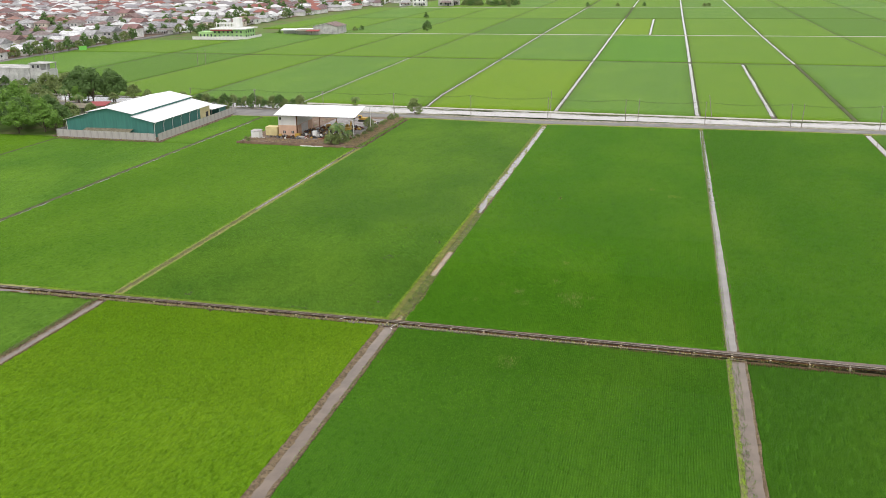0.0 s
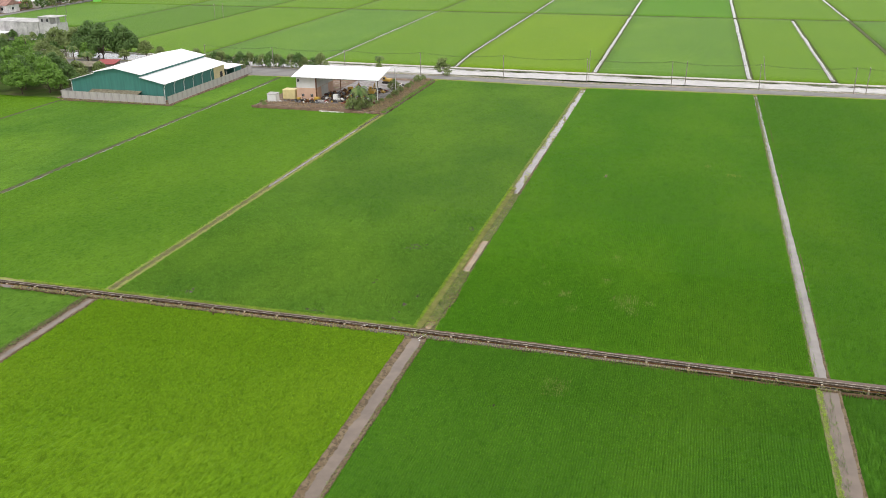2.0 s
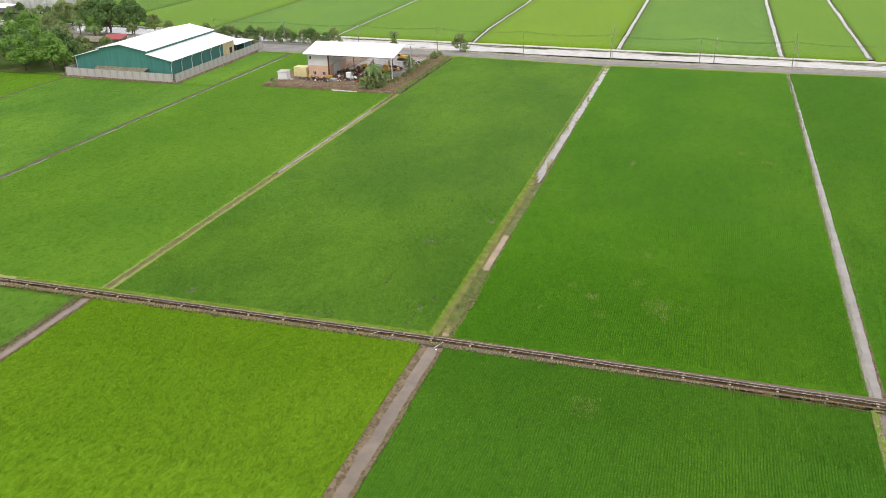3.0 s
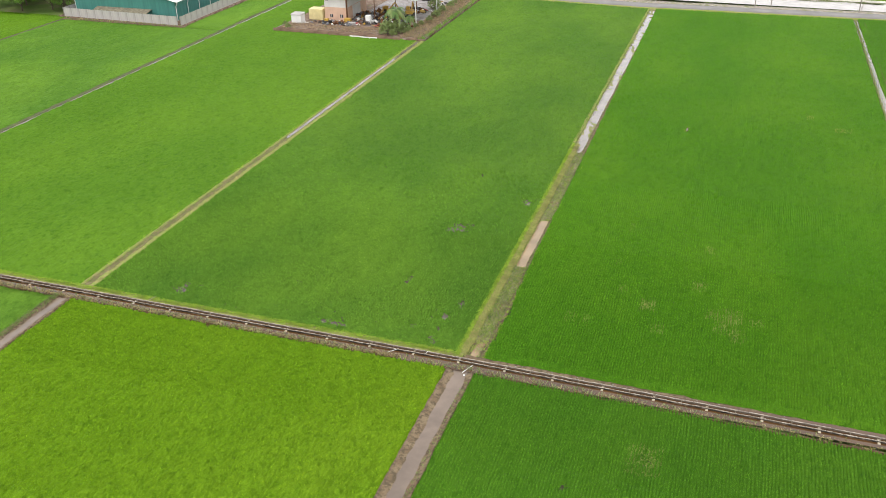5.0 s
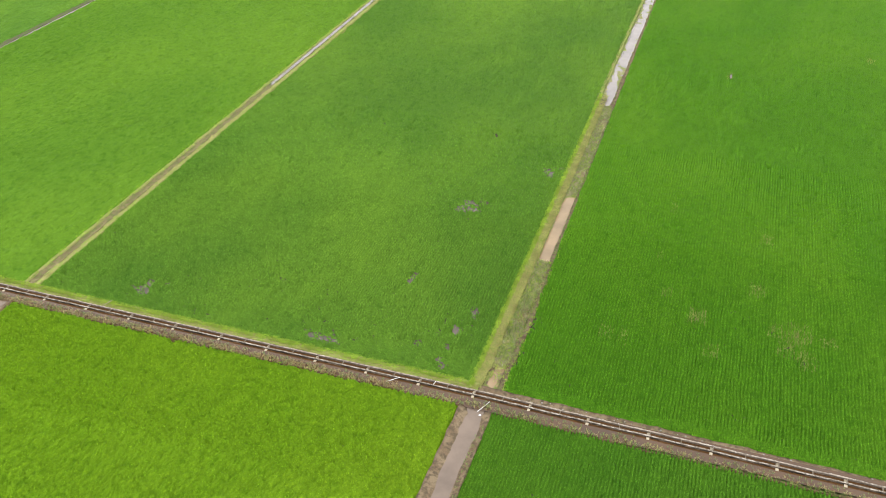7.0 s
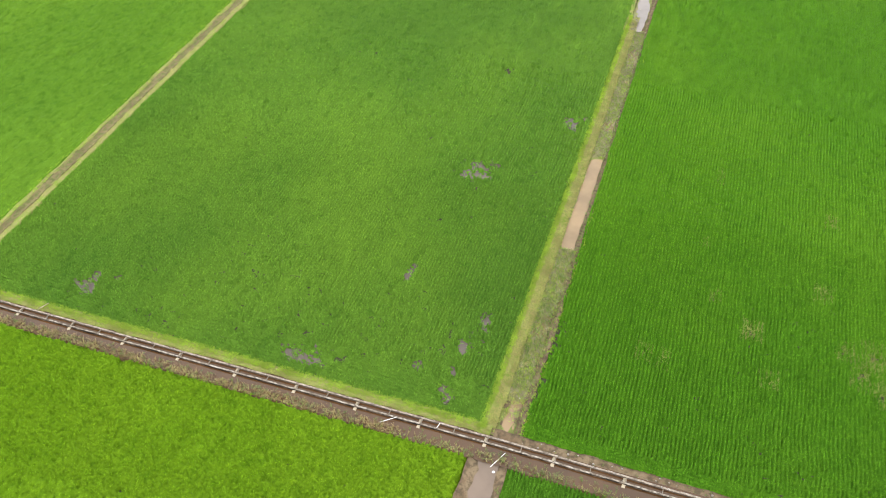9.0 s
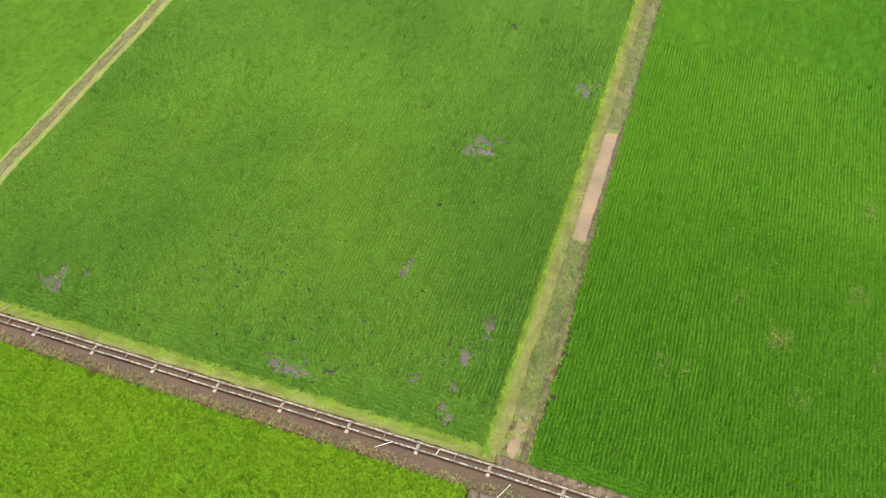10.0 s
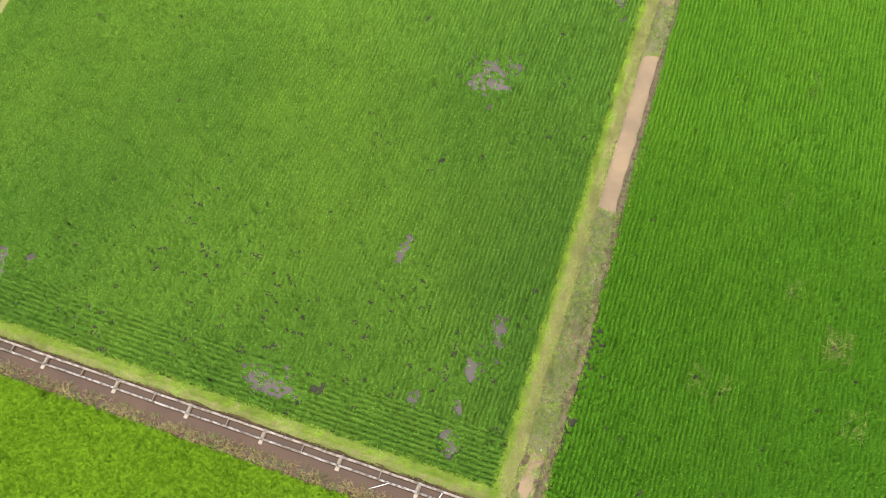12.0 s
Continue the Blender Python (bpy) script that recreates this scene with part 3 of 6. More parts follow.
strip("verge", (-1.75, -0.8), (0.5, 57.0), lambda s, t: -0.16 - 0.14 * s, DRY, "trodden yellow-green grass path beside the rice", "verge", seed=31)
strip("verge", (-2.1, -1.7), (57.0, 155.4), lambda s, t: -0.26 - 0.1 * s, DRY, "weedy edge of the ditch", "verge", seed=31)
strip("ditch_bed", (-0.85, 0.75), (0.5, 57.0), lambda s, t: -0.42 - 0.3 * np.sin(np.pi * s) ** 0.6 * pools(t), WEEDY, "weed-grown ditch bed with mud", "ditch", n=8, seed=32)
strip("ditch_bed", (-1.7, 0.2), (57.0, 155.4), lambda s, t: -0.44 - 0.24 * np.sin(np.pi * s) ** 0.5 * np.clip(0.75 + 0.5 * wobble(t, t * 0, 14, 5) + 0.75 * wobble(3 * s, 0.6 * t, 1.6, 6), 0, 1), WEEDY, "shallow ditch bed under pale water", "ditch", n=8, seed=32)
strip("bank", (0.42, 1.05), (0.5, 57.0), lambda s, t: -0.42 + 0.06 * s, BANK, "low dark earth bank at the rice edge", "bank", n=2, seed=33)
strip("bank", (0.0, 0.6), (57.0, 155.4), lambda s, t: -0.42 + 0.1 * s, BANK, "low dark earth bank at the rice edge", "bank", n=2, seed=33)
strip("ditch_bed", (-0.78, 0.72), (0.3, 4.6), lambda s, t: -0.44 - 0.12 * np.sin(np.pi * s) - 0.02 * t / 4.6, BANK, "wet brown mud at the ditch mouth", "ditch", n=6, step=0.3, seed=48)
flat("ditch_water", -0.8, 0.75, 0.5, 57.0, -0.53, WATER, "still muddy brown ditch water", "water")
flat("ditch_water", -1.6, 0.2, 57.0, 155.4, -0.52, PALEWATER, "pale ditch water reflecting the sky", "water")
# middle ditch, south
strip("bank", (-1.85, -0.5), (-75, -1.75), lambda s, t: -0.02 - 0.3 * s, BANK, "brown earth bank of the ditch", "bank", seed=34)
strip("bank", (-0.05, 0.85), (-92, -1.75), lambda s, t: -0.3 + 0.28 * s, BANK, "narrow brown earth bank of the ditch", "bank", seed=35)
flat("ditch_water", -1.8, 0.6, -92, -1.2, -0.2, SILTY, "still muddy ditch water between rice plots", "water")
# eastern ditch
strip("verge", (44.7, 45.05), (0.2, 155.4), lambda s, t: -0.26 - 0.25 * s, WEEDY, "weedy edge of the eastern ditch", "verge", seed=36)
strip("bank", (46.3, 46.6), (0.2, 155.4), lambda s, t: -0.46 + 0.2 * s, BANK, "dark brown earth bank of the eastern ditch", "bank", seed=37)
flat("ditch_water", 44.2, 46.5, 0.0, 155.4, -0.50, PALEWATER, "pale ditch water reflecting the sky", "water", -0.6)
strip("verge", (44.7, 45.6), (-92, -2.3), lambda s, t: -0.06 - 0.2 * s, WEEDY, "weedy edge of the ditch", "verge", seed=38)
strip("bank", (46.85, 47.25), (-92, -2.3), lambda s, t: -0.26 + 0.22 * s, BANK, "rough dark earth bank of the ditch", "bank", seed=39)
flat("ditch_water", 45.1, 47.0, -92, -2.0, -0.2, SILTY, "grey muddy ditch water", "water")
# western ditch
strip("verge", (-47.0, -46.6), (0.8, 112.0), lambda s, t: -0.2 + 0 * s, DRY, "yellow-green grass edge of the old ditch", "verge", seed=40)
strip("ditch_bed", (-46.7, -45.8), (0.8, 112.0), lambda s, t: -0.2 - (0.14 + 0.19 * np.clip(1.6 - np.abs(t - 80) / 16, 0, 1)) * np.sin(np.pi * s), OLDDITCH, "dried-out brown ditch bed", "ditch", seed=41)
flat("ditch_water", -46.5, -45.95, 50.0, 111.0, -0.24, PALEWATER, "thin pale trickle of water in the drying ditch", "water")
strip("verge", (-45.9, -45.2), (0.8, 112.0), lambda s, t: -0.25 + 0 * s, DRY, "pale dry grass strip beside the ditch", "verge", seed=42)
strip("bank", (-48.05, -46.75), (-75, -1.3), lambda s, t: -0.02 - 0.27 * s, BANK, "brown earth bank of the western ditch", "bank", seed=43)
flat("ditch_water", -47.5, -45.9, -75, -1.2, -0.2, SILTY, "pale ditch water reflecting the sky", "water")
strip("bank", (-46.55, -45.75), (-75, -1.3), lambda s, t: -0.3 + 0.28 * s, BANK, "low earth edge of the ditch", "bank", seed=44)
# far western ditch
strip("bank", (-94.5, -93.7), (1.0, 155.4), lambda s, t: -0.2 - 0.1 * s, DARKBANK, "dark earth bank between light green plots", "bank", seed=45)
flat("ditch_water", -93.6, -93.1, 1.0, 155.4, -0.33, SILTY, "thin ditch of pale water", "water")
strip("bank", (-139.7, -138.5), (1.0, 112.0), lambda s, t: -0.22 + 0 * s, DARKBANK, "dark grassy bund between plots", "bank", seed=46)
strip("bank", (88.4, 90.8), (-92, 155.4), lambda s, t: -0.45 + 0 * s, BANK, "earth bund between plots", "bank", seed=47)
flat("ditch_water", 88.9, 90.3, -92, 155.4, -0.36, PALEWATER, "thin ditch of pale water", "water")

grass(-1.9, -1.5, 0.8, 60, 210, -0.28, LIMEGRASS, "bright yellow-green grass fringe along the rice", 0.3, seed=61, clump=3)
grass(-1.5, -0.75, 0.6, 60, 120, -0.3, STRAW, "short dry straw-coloured grass on the path", 0.2, seed=62, clump=0.8)
grass(-0.9, 0.75, 4.5, 20, 26, -0.5, WEED, "ragged green weeds in the ditch bed", 0.3, seed=63, clump=0.9)
grass(-0.9, 0.6, 33, 57, 24, -0.5, WEED, "ragged green weeds in the ditch bed", 0.3, seed=64, clump=0.9)
grass(-0.9, 0.75, 2.5, 20, 26, -0.5, STRAW, "pale dead grass in the ditch bed", 0.3, seed=65, clump=0.7)
grass(-0.8, 0.7, 2.0, 20, 26, -0.5, LIMEGRASS, "yellowish weed clumps in the ditch bed", 0.3, seed=58, clump=0.8)
grass(-0.8, 0.6, 33, 57, 20, -0.5, LIMEGRASS, "yellowish weed clumps in the ditch bed", 0.3, seed=59, clump=0.8)
grass(-1.5, -0.7, 0.6, 60, 70, -0.3, PATHGRASS, "soft yellow-green grass on the path", 0.22, seed=87, clump=1.2)
grass(-0.9, 0.6, 4.0, 20, 34, -0.48, GREYDEAD, "bleached dead grass lying in the ditch bed", 0.3, seed=88, clump=1.1, width=0.009)
grass(-0.9, 0.6, 33, 57, 34, -0.48, GREYDEAD, "bleached dead grass lying in the ditch bed", 0.3, seed=89, clump=1.1, width=0.009)
grass(-0.8, 0.5, 5.0, 20, 16, -0.48, WEED, "tall green weed clumps in the ditch bed", 0.45, seed=90, clump=1.0, width=0.012)
grass(0.9, 1.2, 1, 57, 40, -0.42, LIMEGRASS, "bright grass at the rice edge", 0.28, seed=57, clump=1.2)
grass(0.4, 1.05, 1, 57, 40, -0.45, WEED, "thin weeds on the low bank", 0.22, seed=66, clump=0.7)
grass(0.05, 0.6, 57, 153, 14, -0.42, WEED, "weeds on the low bank of the ditch", 0.25, seed=53, clump=1.2)
grass(-2.2, -1.4, 57, 153, 18, -0.35, WEED, "weeds along the ditch edge", 0.3, seed=67, clump=2.5)
grass(-60, -1.4, 0.75, 1.25, 200, -0.3, LIMEGRASS, "bright yellow-green grass fringe along the rice", 0.3, True, seed=68, clump=3)
grass(-60, -1.0, 0.3, 0.95, 110, -0.33, PATHGRASS, "soft yellow-green grass on the flume bank", 0.24, True, seed=69, clump=0.9)
grass(-60, -7, -1.75, -1.0, 50, -0.15, BROWNWEED, "matted brown weeds on the mud beside the flume", 0.28, True, seed=70, clump=0.9)
grass(-60, 60, -1.75, -1.2, 28, -0.13, STRAW, "dead grass on the mud edge of the flume ditch", 0.25, True, seed=79, clump=0.9)
grass(-60, 30, -1.75, -1.0, 14, -0.13, WEED, "green weeds at the rice edge of the flume ditch", 0.3, True, seed=54, clump=1.2)
grass(-95, 90, -1.55, -0.8, 3, -0.15, WEED, "scattered weeds in the flume ditch", 0.25, True, seed=71, clump=1.4)
grass(0.5, 90, 0.2, 0.9, 5, -0.3, WEED, "thin weeds on the rubble bank", 0.18, True, seed=72, clump=1.0)
grass(-47.3, -46.6, 1, 112, 24, -0.3, LIMEGRASS, "yellow-green grass along the old ditch", 0.3, seed=73, clump=3)
grass(-46.8, -45.7, 1, 112, 14, -0.3, WEED, "low weeds growing in the drying ditch", 0.22, seed=55, clump=1.3)
grass(-45.8, -45.2, 1, 112, 20, -0.3, STRAW, "pale dry grass along the old ditch", 0.25, seed=74, clump=1.2)
grass(44.7, 45.4, 0.5, 153, 20, -0.35, WEED, "weeds along the eastern ditch", 0.3, seed=75, clump=1.6)
grass(44.8, 45.3, -60, -2.5, 40, -0.15, LIMEGRASS, "yellow-green grass fringe along the ditch", 0.3, seed=78, clump=2.5)
grass(45.1, 46.2, -45, -2.5, 14, -0.22, WEED, "clumps of weeds standing in the ditch edge", 0.35, seed=76, clump=2.0)
grass(0.35, 0.8, -40, -3, 18, -0.15, WEED, "weeds on the ditch bank beside the rice", 0.3, seed=56, clump=2.2)
grass(-48.15, -47.3, -45, -1.5, 60, -0.12, WEED, "dark grass on the ditch bank", 0.35, seed=77, clump=2.0)

# ---- the flume along y = 0 ----
strip("verge", (0.12, 1.15), (-96, -1.0), lambda s, t: -0.30 + 0.16 * s, DRY, "yellow-green grass bank beside the concrete flume", "verge", along="x", seed=51)
strip("bank", (0.14, 0.36), (-96, -1.0), lambda s, t: -0.2 + 0 * s, MUDEDGE, "dark earth and rubble against the flume", "bank", along="x", n=2, seed=99)
strip("bank", (0.12, 1.0), (-1.0, 92), lambda s, t: -0.32 + 0.08 * s, BANK, "brown earth bank with rubble beside the flume", "bank", along="x", seed=53)
for xa, xb, edge, k in ((-96, -7, -1.0, 52), (-7, -1.5, -1.3, 49), (0.6, 92, -1.4, 50)):
    strip("ditch_bed", (-1.75, edge), (xa, xb), lambda s, t: -0.11 - 0.12 * s + 0.07 * wobble(t, s, 2.2, 3), MUDEDGE, "brown mud edge of the flume ditch", "ditch", along="x", seed=k)
flat("ditch_water", -96, 92, -1.8, 0.2, -0.13, DARKWATER, "dark brown water standing beside the flume", "water")


def flume_section(i, x):
    """One precast length of open concrete channel on its pier."""
    L, yo = 2.33, float(flume_y(x))
    random.seed(i)
    f = empty("flume_section", pose(x, yo + random.uniform(-0.012, 0.012), 0, 0, 0, (-1.03 if x > 0 else 0) + random.uniform(-0.5, 0.5)))
    dz = random.uniform(-0.015, 0.015)
    for name, a, b in (("side_wall", -0.46, -0.36), ("side_wall", 0.03, 0.12)):
        part(name, box(-L / 2 + 0.01, L / 2 - 0.01, a, b, -0.42, 0.02 + dz, 0.012), STAINED if a > 0 else DARKPATCHED, f, "stained brown channel wall" if a > 0 else "channel wall with dark patches")
        part("coping", box(-L / 2 + 0.002, L / 2 - 0.002, a - 0.01, b + 0.015 + (0.02 if a > 0 else 0), 0.021 + dz, 0.055 + dz, 0.012), SPECKLED if a > 0 else DARKRIM, f, "pale worn concrete rim" if a > 0 else "dirty chipped concrete rim")
    part("channel_bed", box(-L / 2 + 0.001, L / 2 - 0.001, -0.355, 0.025, -0.42, -0.16), FLUMEBED, f, "brown silt in the channel")
    part("cross_tie", box(0.06, 0.13, -0.355, 0.025, -0.06, 0.035, 0.01), TIE, f, "thin stained cross tie")
    if i % 2 == 0:
        part("pier", box(-0.12, 0.12, -0.70, 0.2, -0.85, -0.07, 0.03), TANCON, f, "tan concrete pier")
    return tagged(f, "weathered open concrete irrigation channel section on a low pier", "flume", "flume sections")


for i in range(80):
    flume_section(i, -94.3 + 2.33 * i)

# ---- far plots beyond the canal ----
COLS = [-235, -188, -141, -94, -47, 0, 44, 89, 134, 180, 226, 272, 320, 370]
BENDS = {-94: ([180, 320, 470], [-92.3, -94.5, -94]), -47: ([177, 206, 320, 461, 606], [-45.3, -47.0, -47.2, -47.6, -47.4]), 0: ([177, 882], [-0.9, -5.3]), 44: ([175, 319, 467, 612, 900], [44.3, 43.2, 42.1, 40.6, 38.5]),
         89: ([176, 319, 466, 608, 899], [90.2, 89.2, 86.7, 85.3, 82.5]), 66: ([175, 318], [67.1, 66.5]), 134: ([359, 477, 900], [134.8, 130.6, 127]), 20: ([475, 613], [20.1, 18.7])}
ROWS = [(178.6, 322), (324, 464), (468, 612), (614, 764), (768, 905), (908, 1080), (1084, 1300), (1304, 1600)]
TONES = ["cool pale mid pale lime mid pale,pale mid pale mid mid pale mid", "mid pale pale pale mid deep pale pale pale mid deep pale mid",
         "pale mid pale cool pale lime,pale pale pale cool pale pale mid pale", "mid pale pale pale cool cool mid cool cool mid pale mid mid",
         "pale pale mid pale pale pale mid pale pale mid pale pale mid", "mid pale pale mid pale pale pale mid pale pale mid pale pale",
         "pale mid pale pale mid pale pale mid pale pale mid pale pale", "mid pale mid pale pale mid pale pale mid pale pale mid pale"]
SPLIT = {(0, 6): 66, (2, 5): 20}
LABELS = {"lime": "bright yellow-green far rice plot", "pale": "light green far rice plot", "mid": "mid-green far rice plot",
          "deep": "deep green far rice plot", "cool": "bluish green far rice plot"}


def col_x(c, y):
    """Where a column line runs at a distance y."""
    return np.interp(y, *BENDS[c]) if c in BENDS else c + 0 * np.asarray(y, float)


def row_y(y, x):
    return y - 0.042 * np.asarray(x) * (y < 200) - 0.045 * np.asarray(x) * (200 < y < 330)


def far_field(c0, c1, y0, y1, tone, seed, gap=1.0):
    n, k = 12, 20
    u, v = np.meshgrid(np.linspace(0, 1, n), np.linspace(0, 1, k), indexing="ij")
    xa = c0 + u * (c1 - c0)
    lo, hi = row_y(y0, xa), row_y(y1, xa)
    Y = lo + v * (hi - lo)
    side = {c: gap * (1.0 if c in (-47, 0, 20, 44, 66, 89) else 0.5) for c in (c0, c1)}
    X = (col_x(c0, Y) + side[c0]) * (1 - u) + (col_x(c1, Y) - side[c1]) * u
    Z = -0.02 + 0.06 * wobble(X, Y, 25, seed)
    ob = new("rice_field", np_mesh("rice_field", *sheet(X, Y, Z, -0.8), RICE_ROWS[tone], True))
    return tagged(ob, LABELS[tone], "rice field", "far rice fields", "stuff")


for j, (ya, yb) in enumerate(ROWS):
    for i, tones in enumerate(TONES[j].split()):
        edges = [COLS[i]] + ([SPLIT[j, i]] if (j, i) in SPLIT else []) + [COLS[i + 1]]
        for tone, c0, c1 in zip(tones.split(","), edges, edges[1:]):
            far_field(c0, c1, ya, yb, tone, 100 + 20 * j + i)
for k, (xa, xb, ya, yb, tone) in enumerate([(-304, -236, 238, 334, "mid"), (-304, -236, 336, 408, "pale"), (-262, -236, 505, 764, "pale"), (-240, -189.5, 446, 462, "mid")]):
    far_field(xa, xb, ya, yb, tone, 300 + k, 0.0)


def far_ditch(c, y0, y1, width, label):
    """A straight ditch between far plots, its banks in one dark strip; width 0: the bund alone."""
    lo, hi = float(row_y(y0, c)), float(row_y(y1, c))
    t = np.linspace(lo, hi, 60)
    x = col_x(c, t)
    Y = np.stack([t, t])
    half = 1.2 if width else 0.7
    b = new("bank", np_mesh("bank", *sheet(np.stack([x - half, x + half]), Y, np.full((2, 60), -0.14 if width else -0.08), -0.8), DARKBANK))
    tagged(b, "dark earth and grass bund between far plots", "bank", kind="structure")
    if width:
        rag = 0.22 * wobble(t, t * 0 + c, 9.0, abs(c) + y0)
        d = new("ditch", np_mesh("ditch", *sheet(np.stack([x - width / 2 + rag - 0.15, x + width / 2 + 0.6 * rag - 0.15]), Y, np.full((2, 60), -0.09), -0.7), PALEWATER))
        tagged(d, label, "ditch", kind="structure")


for j, (ya, yb) in enumerate(ROWS[:5]):
    for c in COLS[:12]:
        wide = {0: 1.25, 44: 1.3, 89: 1.1, -47: 0.95}.get(c, 0)
        if j == 0:
            wide = {-94: 1.2, 89: 0}.get(c, wide)
        if c == 0 and j == 3 or c == -47 and j == 4:
            wide = 0
        far_ditch(c, ya - 1, yb + 1, wide, "straight far ditch of pale water between plots")
far_ditch(66, 181, 321, 1.25, "straight far ditch of pale water between plots")
far_ditch(20, 469, 612, 1.4, "straight far ditch of pale water between plots")
r = np.random.RandomState(31)
verts, faces = [], []
for k in range(90):
    x = r.uniform(-110, 130)
    near = r.uniform() < 0.75
    y = band_y(x, "water_n") - abs(r.normal(0, 1.0)) - 0.1 if near else band_y(x, "water_s") + abs(r.normal(0, 1.2))
    a, b = r.uniform(0.8, 5.0), r.uniform(0.15, 0.5)
    t = np.linspace(0, 2 * np.pi, 18, endpoint=False)
    q = 1 + 0.35 * wobble(3 * np.cos(t), 3 * np.sin(t), 2.0, k)
    n = len(verts)
    verts += [(x + a * u * math.cos(v), y - 0.045 * a * u * math.cos(v) + b * u * math.sin(v), -0.17) for u, v in zip(q, t)]
    faces.append(tuple(range(n, n + 18)))
tagged(new("silt_banks", np_mesh("silt_banks", verts, faces, DARKBANK)), "dark weedy silt banks lying in the shallow canal", "silt", kind="stuff")
for x0, x1, seed in ((-110, -50, 91), (-48, 0, 92), (2, 60, 93), (62, 120, 94)):
    grass(x0, x1, band_y((x0 + x1) / 2, "water_n") - 3.0, band_y((x0 + x1) / 2, "water_n") + 0.5, 3.5, -0.24, WEED, "floating weeds along the canal bank", 0.3, seed=seed, clump=7.0)
    grass(x0, x1, band_y((x0 + x1) / 2, "water_s") - 0.6, band_y((x0 + x1) / 2, "water_s") + 0.6, 5, -0.2, WEED, "grass at the canal edge", 0.35, seed=seed + 10, clump=5.0)


def far_line(y, x0, x1, width, material, name, label):
    t = np.linspace(x0, x1, 80)
    Y = row_y(y, t) + 0.15 * wobble(t, t * 0, 20.0, y)
    ob = new(name, np_mesh(name, *sheet(np.stack([t, t]), np.stack([Y - width / 2, Y + width / 2]), np.full((2, 80), 0.02), -0.8), material))
    tagged(ob, label, name, kind="structure")


far_line(323, -235, 600, 1.3, DARKBANK, "bund", "dark bund with a shallow drain between plots")
far_line(466, -190, 600, 3.0, TRACK, "track", "pale farm track across the rice plain")
far_line(613, -235, 600, 1.5, DARKBANK, "bund", "dark bund with a shallow drain between plots")
far_line(766, -235, 600, 3.0, TRACK, "track", "pale farm track across the rice plain")
far_line(906, -300, 600, 2.0, DARKBANK, "bund", "dark bund with a shallow drain between plots")

# ---- building materials ----
def sheet_metal(name, c, rough=0.45, period=0.25, axis="X", local=True, var=0.12, depth=0.02):
    """Painted profiled sheet with ribs and faint streaks."""
    m = Mat(name, rough, 0.0, 0.4)
    at = m.local()
    w = m.nt.nodes.new("ShaderNodeTexWave")
    w.bands_direction = axis
    w.inputs["Scale"].default_value = 0.314 / period
    m.link(at, w.inputs["Vector"])
    st = m.span(m.noise(0.5, 4, (3, 3, 0.3), at=at), 0.35, 0.7)
    m.colour(m.mix(m.span(st, 0, 1, 0, 0.8), scaled(c, 1 + var), scaled(c, 1 - var * 1.5)))
    m.bump(w.outputs["Fac"], 0.5, depth)
    return m.m


def palette(name, cols, rough=0.8, var=0.15, scale=0.6, spec=0.2):
    """One paint out of several for each object, by chance, with stains."""
    m = Mat(name, rough, 0.0, spec)
    ramp = m.nt.nodes.new("ShaderNodeValToRGB")
    ramp.color_ramp.interpolation = "CONSTANT"
    els = ramp.color_ramp.elements
    while len(els) < len(cols):
        els.new(0.5)
    for i, c in enumerate(cols):
        els[i].position = i / len(cols)
        els[i].color = (*c, 1)
    m.link(m.random(), ramp.inputs["Fac"])
    n = m.span(m.noise(scale, 4), 0.35, 0.7, 1 - var, 1 + var)
    g = m.nt.nodes.new("ShaderNodeVectorMath")
    g.operation = "SCALE"
    m.link(ramp.outputs["Color"], g.inputs[0])
    m.link(n, g.inputs["Scale"])
    m.colour(g.outputs[0])
    return m.m


WHITE_ROOF = sheet_metal("white_roof_sheet", (0.78, 0.77, 0.77), 0.5, 0.3, "Y")
TEAL = sheet_metal("teal_wall_sheet", (0.05, 0.185, 0.155), 0.5, 0.3, "X")
GREYSHEET = sheet_metal("grey_fence_sheet", (0.39, 0.36, 0.34), 0.7, 0.25, "X", var=0.2)
WHITE_PAINT = plain("white_paint", (0.75, 0.74, 0.71), 0.12, 0.6)
PALEYELLOW = plain("pale_yellow_paint", (0.66, 0.58, 0.32), 0.12, 0.6)
RUSTROOF = sheet_metal("brown_tin_roof", (0.18, 0.155, 0.105), 0.8, 0.25, "X", var=0.35)
PEACH = plain("faded_peach_plaster", (0.60, 0.40, 0.29), 0.14, 0.5)
PALEWALL = plain("pale_plaster", (0.62, 0.60, 0.57), 0.14, 0.5)
DARK = plain("dark_opening", (0.03, 0.03, 0.035), 0.2, 1.0, 0.4, 0.5)
GLASS = plain("window_glass", (0.035, 0.045, 0.055), 0.2, 1.0, 0.08, 0.6, bump=0)
YELLOW = plain("machine_yellow", (0.50, 0.31, 0.055), 0.2, 1.5, 0.5, 0.4)
CREAM = plain("cream_container", (0.68, 0.58, 0.30), 0.15, 0.8, 0.6)
BLACKIRON = plain("black_iron", (0.05, 0.045, 0.04), 0.4, 2.0, 0.6, 0.4, 0.3)
STEEL = plain("dull_grey_steel", (0.16, 0.16, 0.17), 0.4, 2.0, 0.5, 0.4)
BROWNWALL = plain("stained_brown_wall", (0.24, 0.155, 0.11), 0.4, 0.8)
DEADGRASS = leaf_mat("dead_brown_weed", (0.33, 0.25, 0.14))
RUST = plain("rusty_scrap", (0.17, 0.075, 0.035), 0.5, 1.5, 0.85)
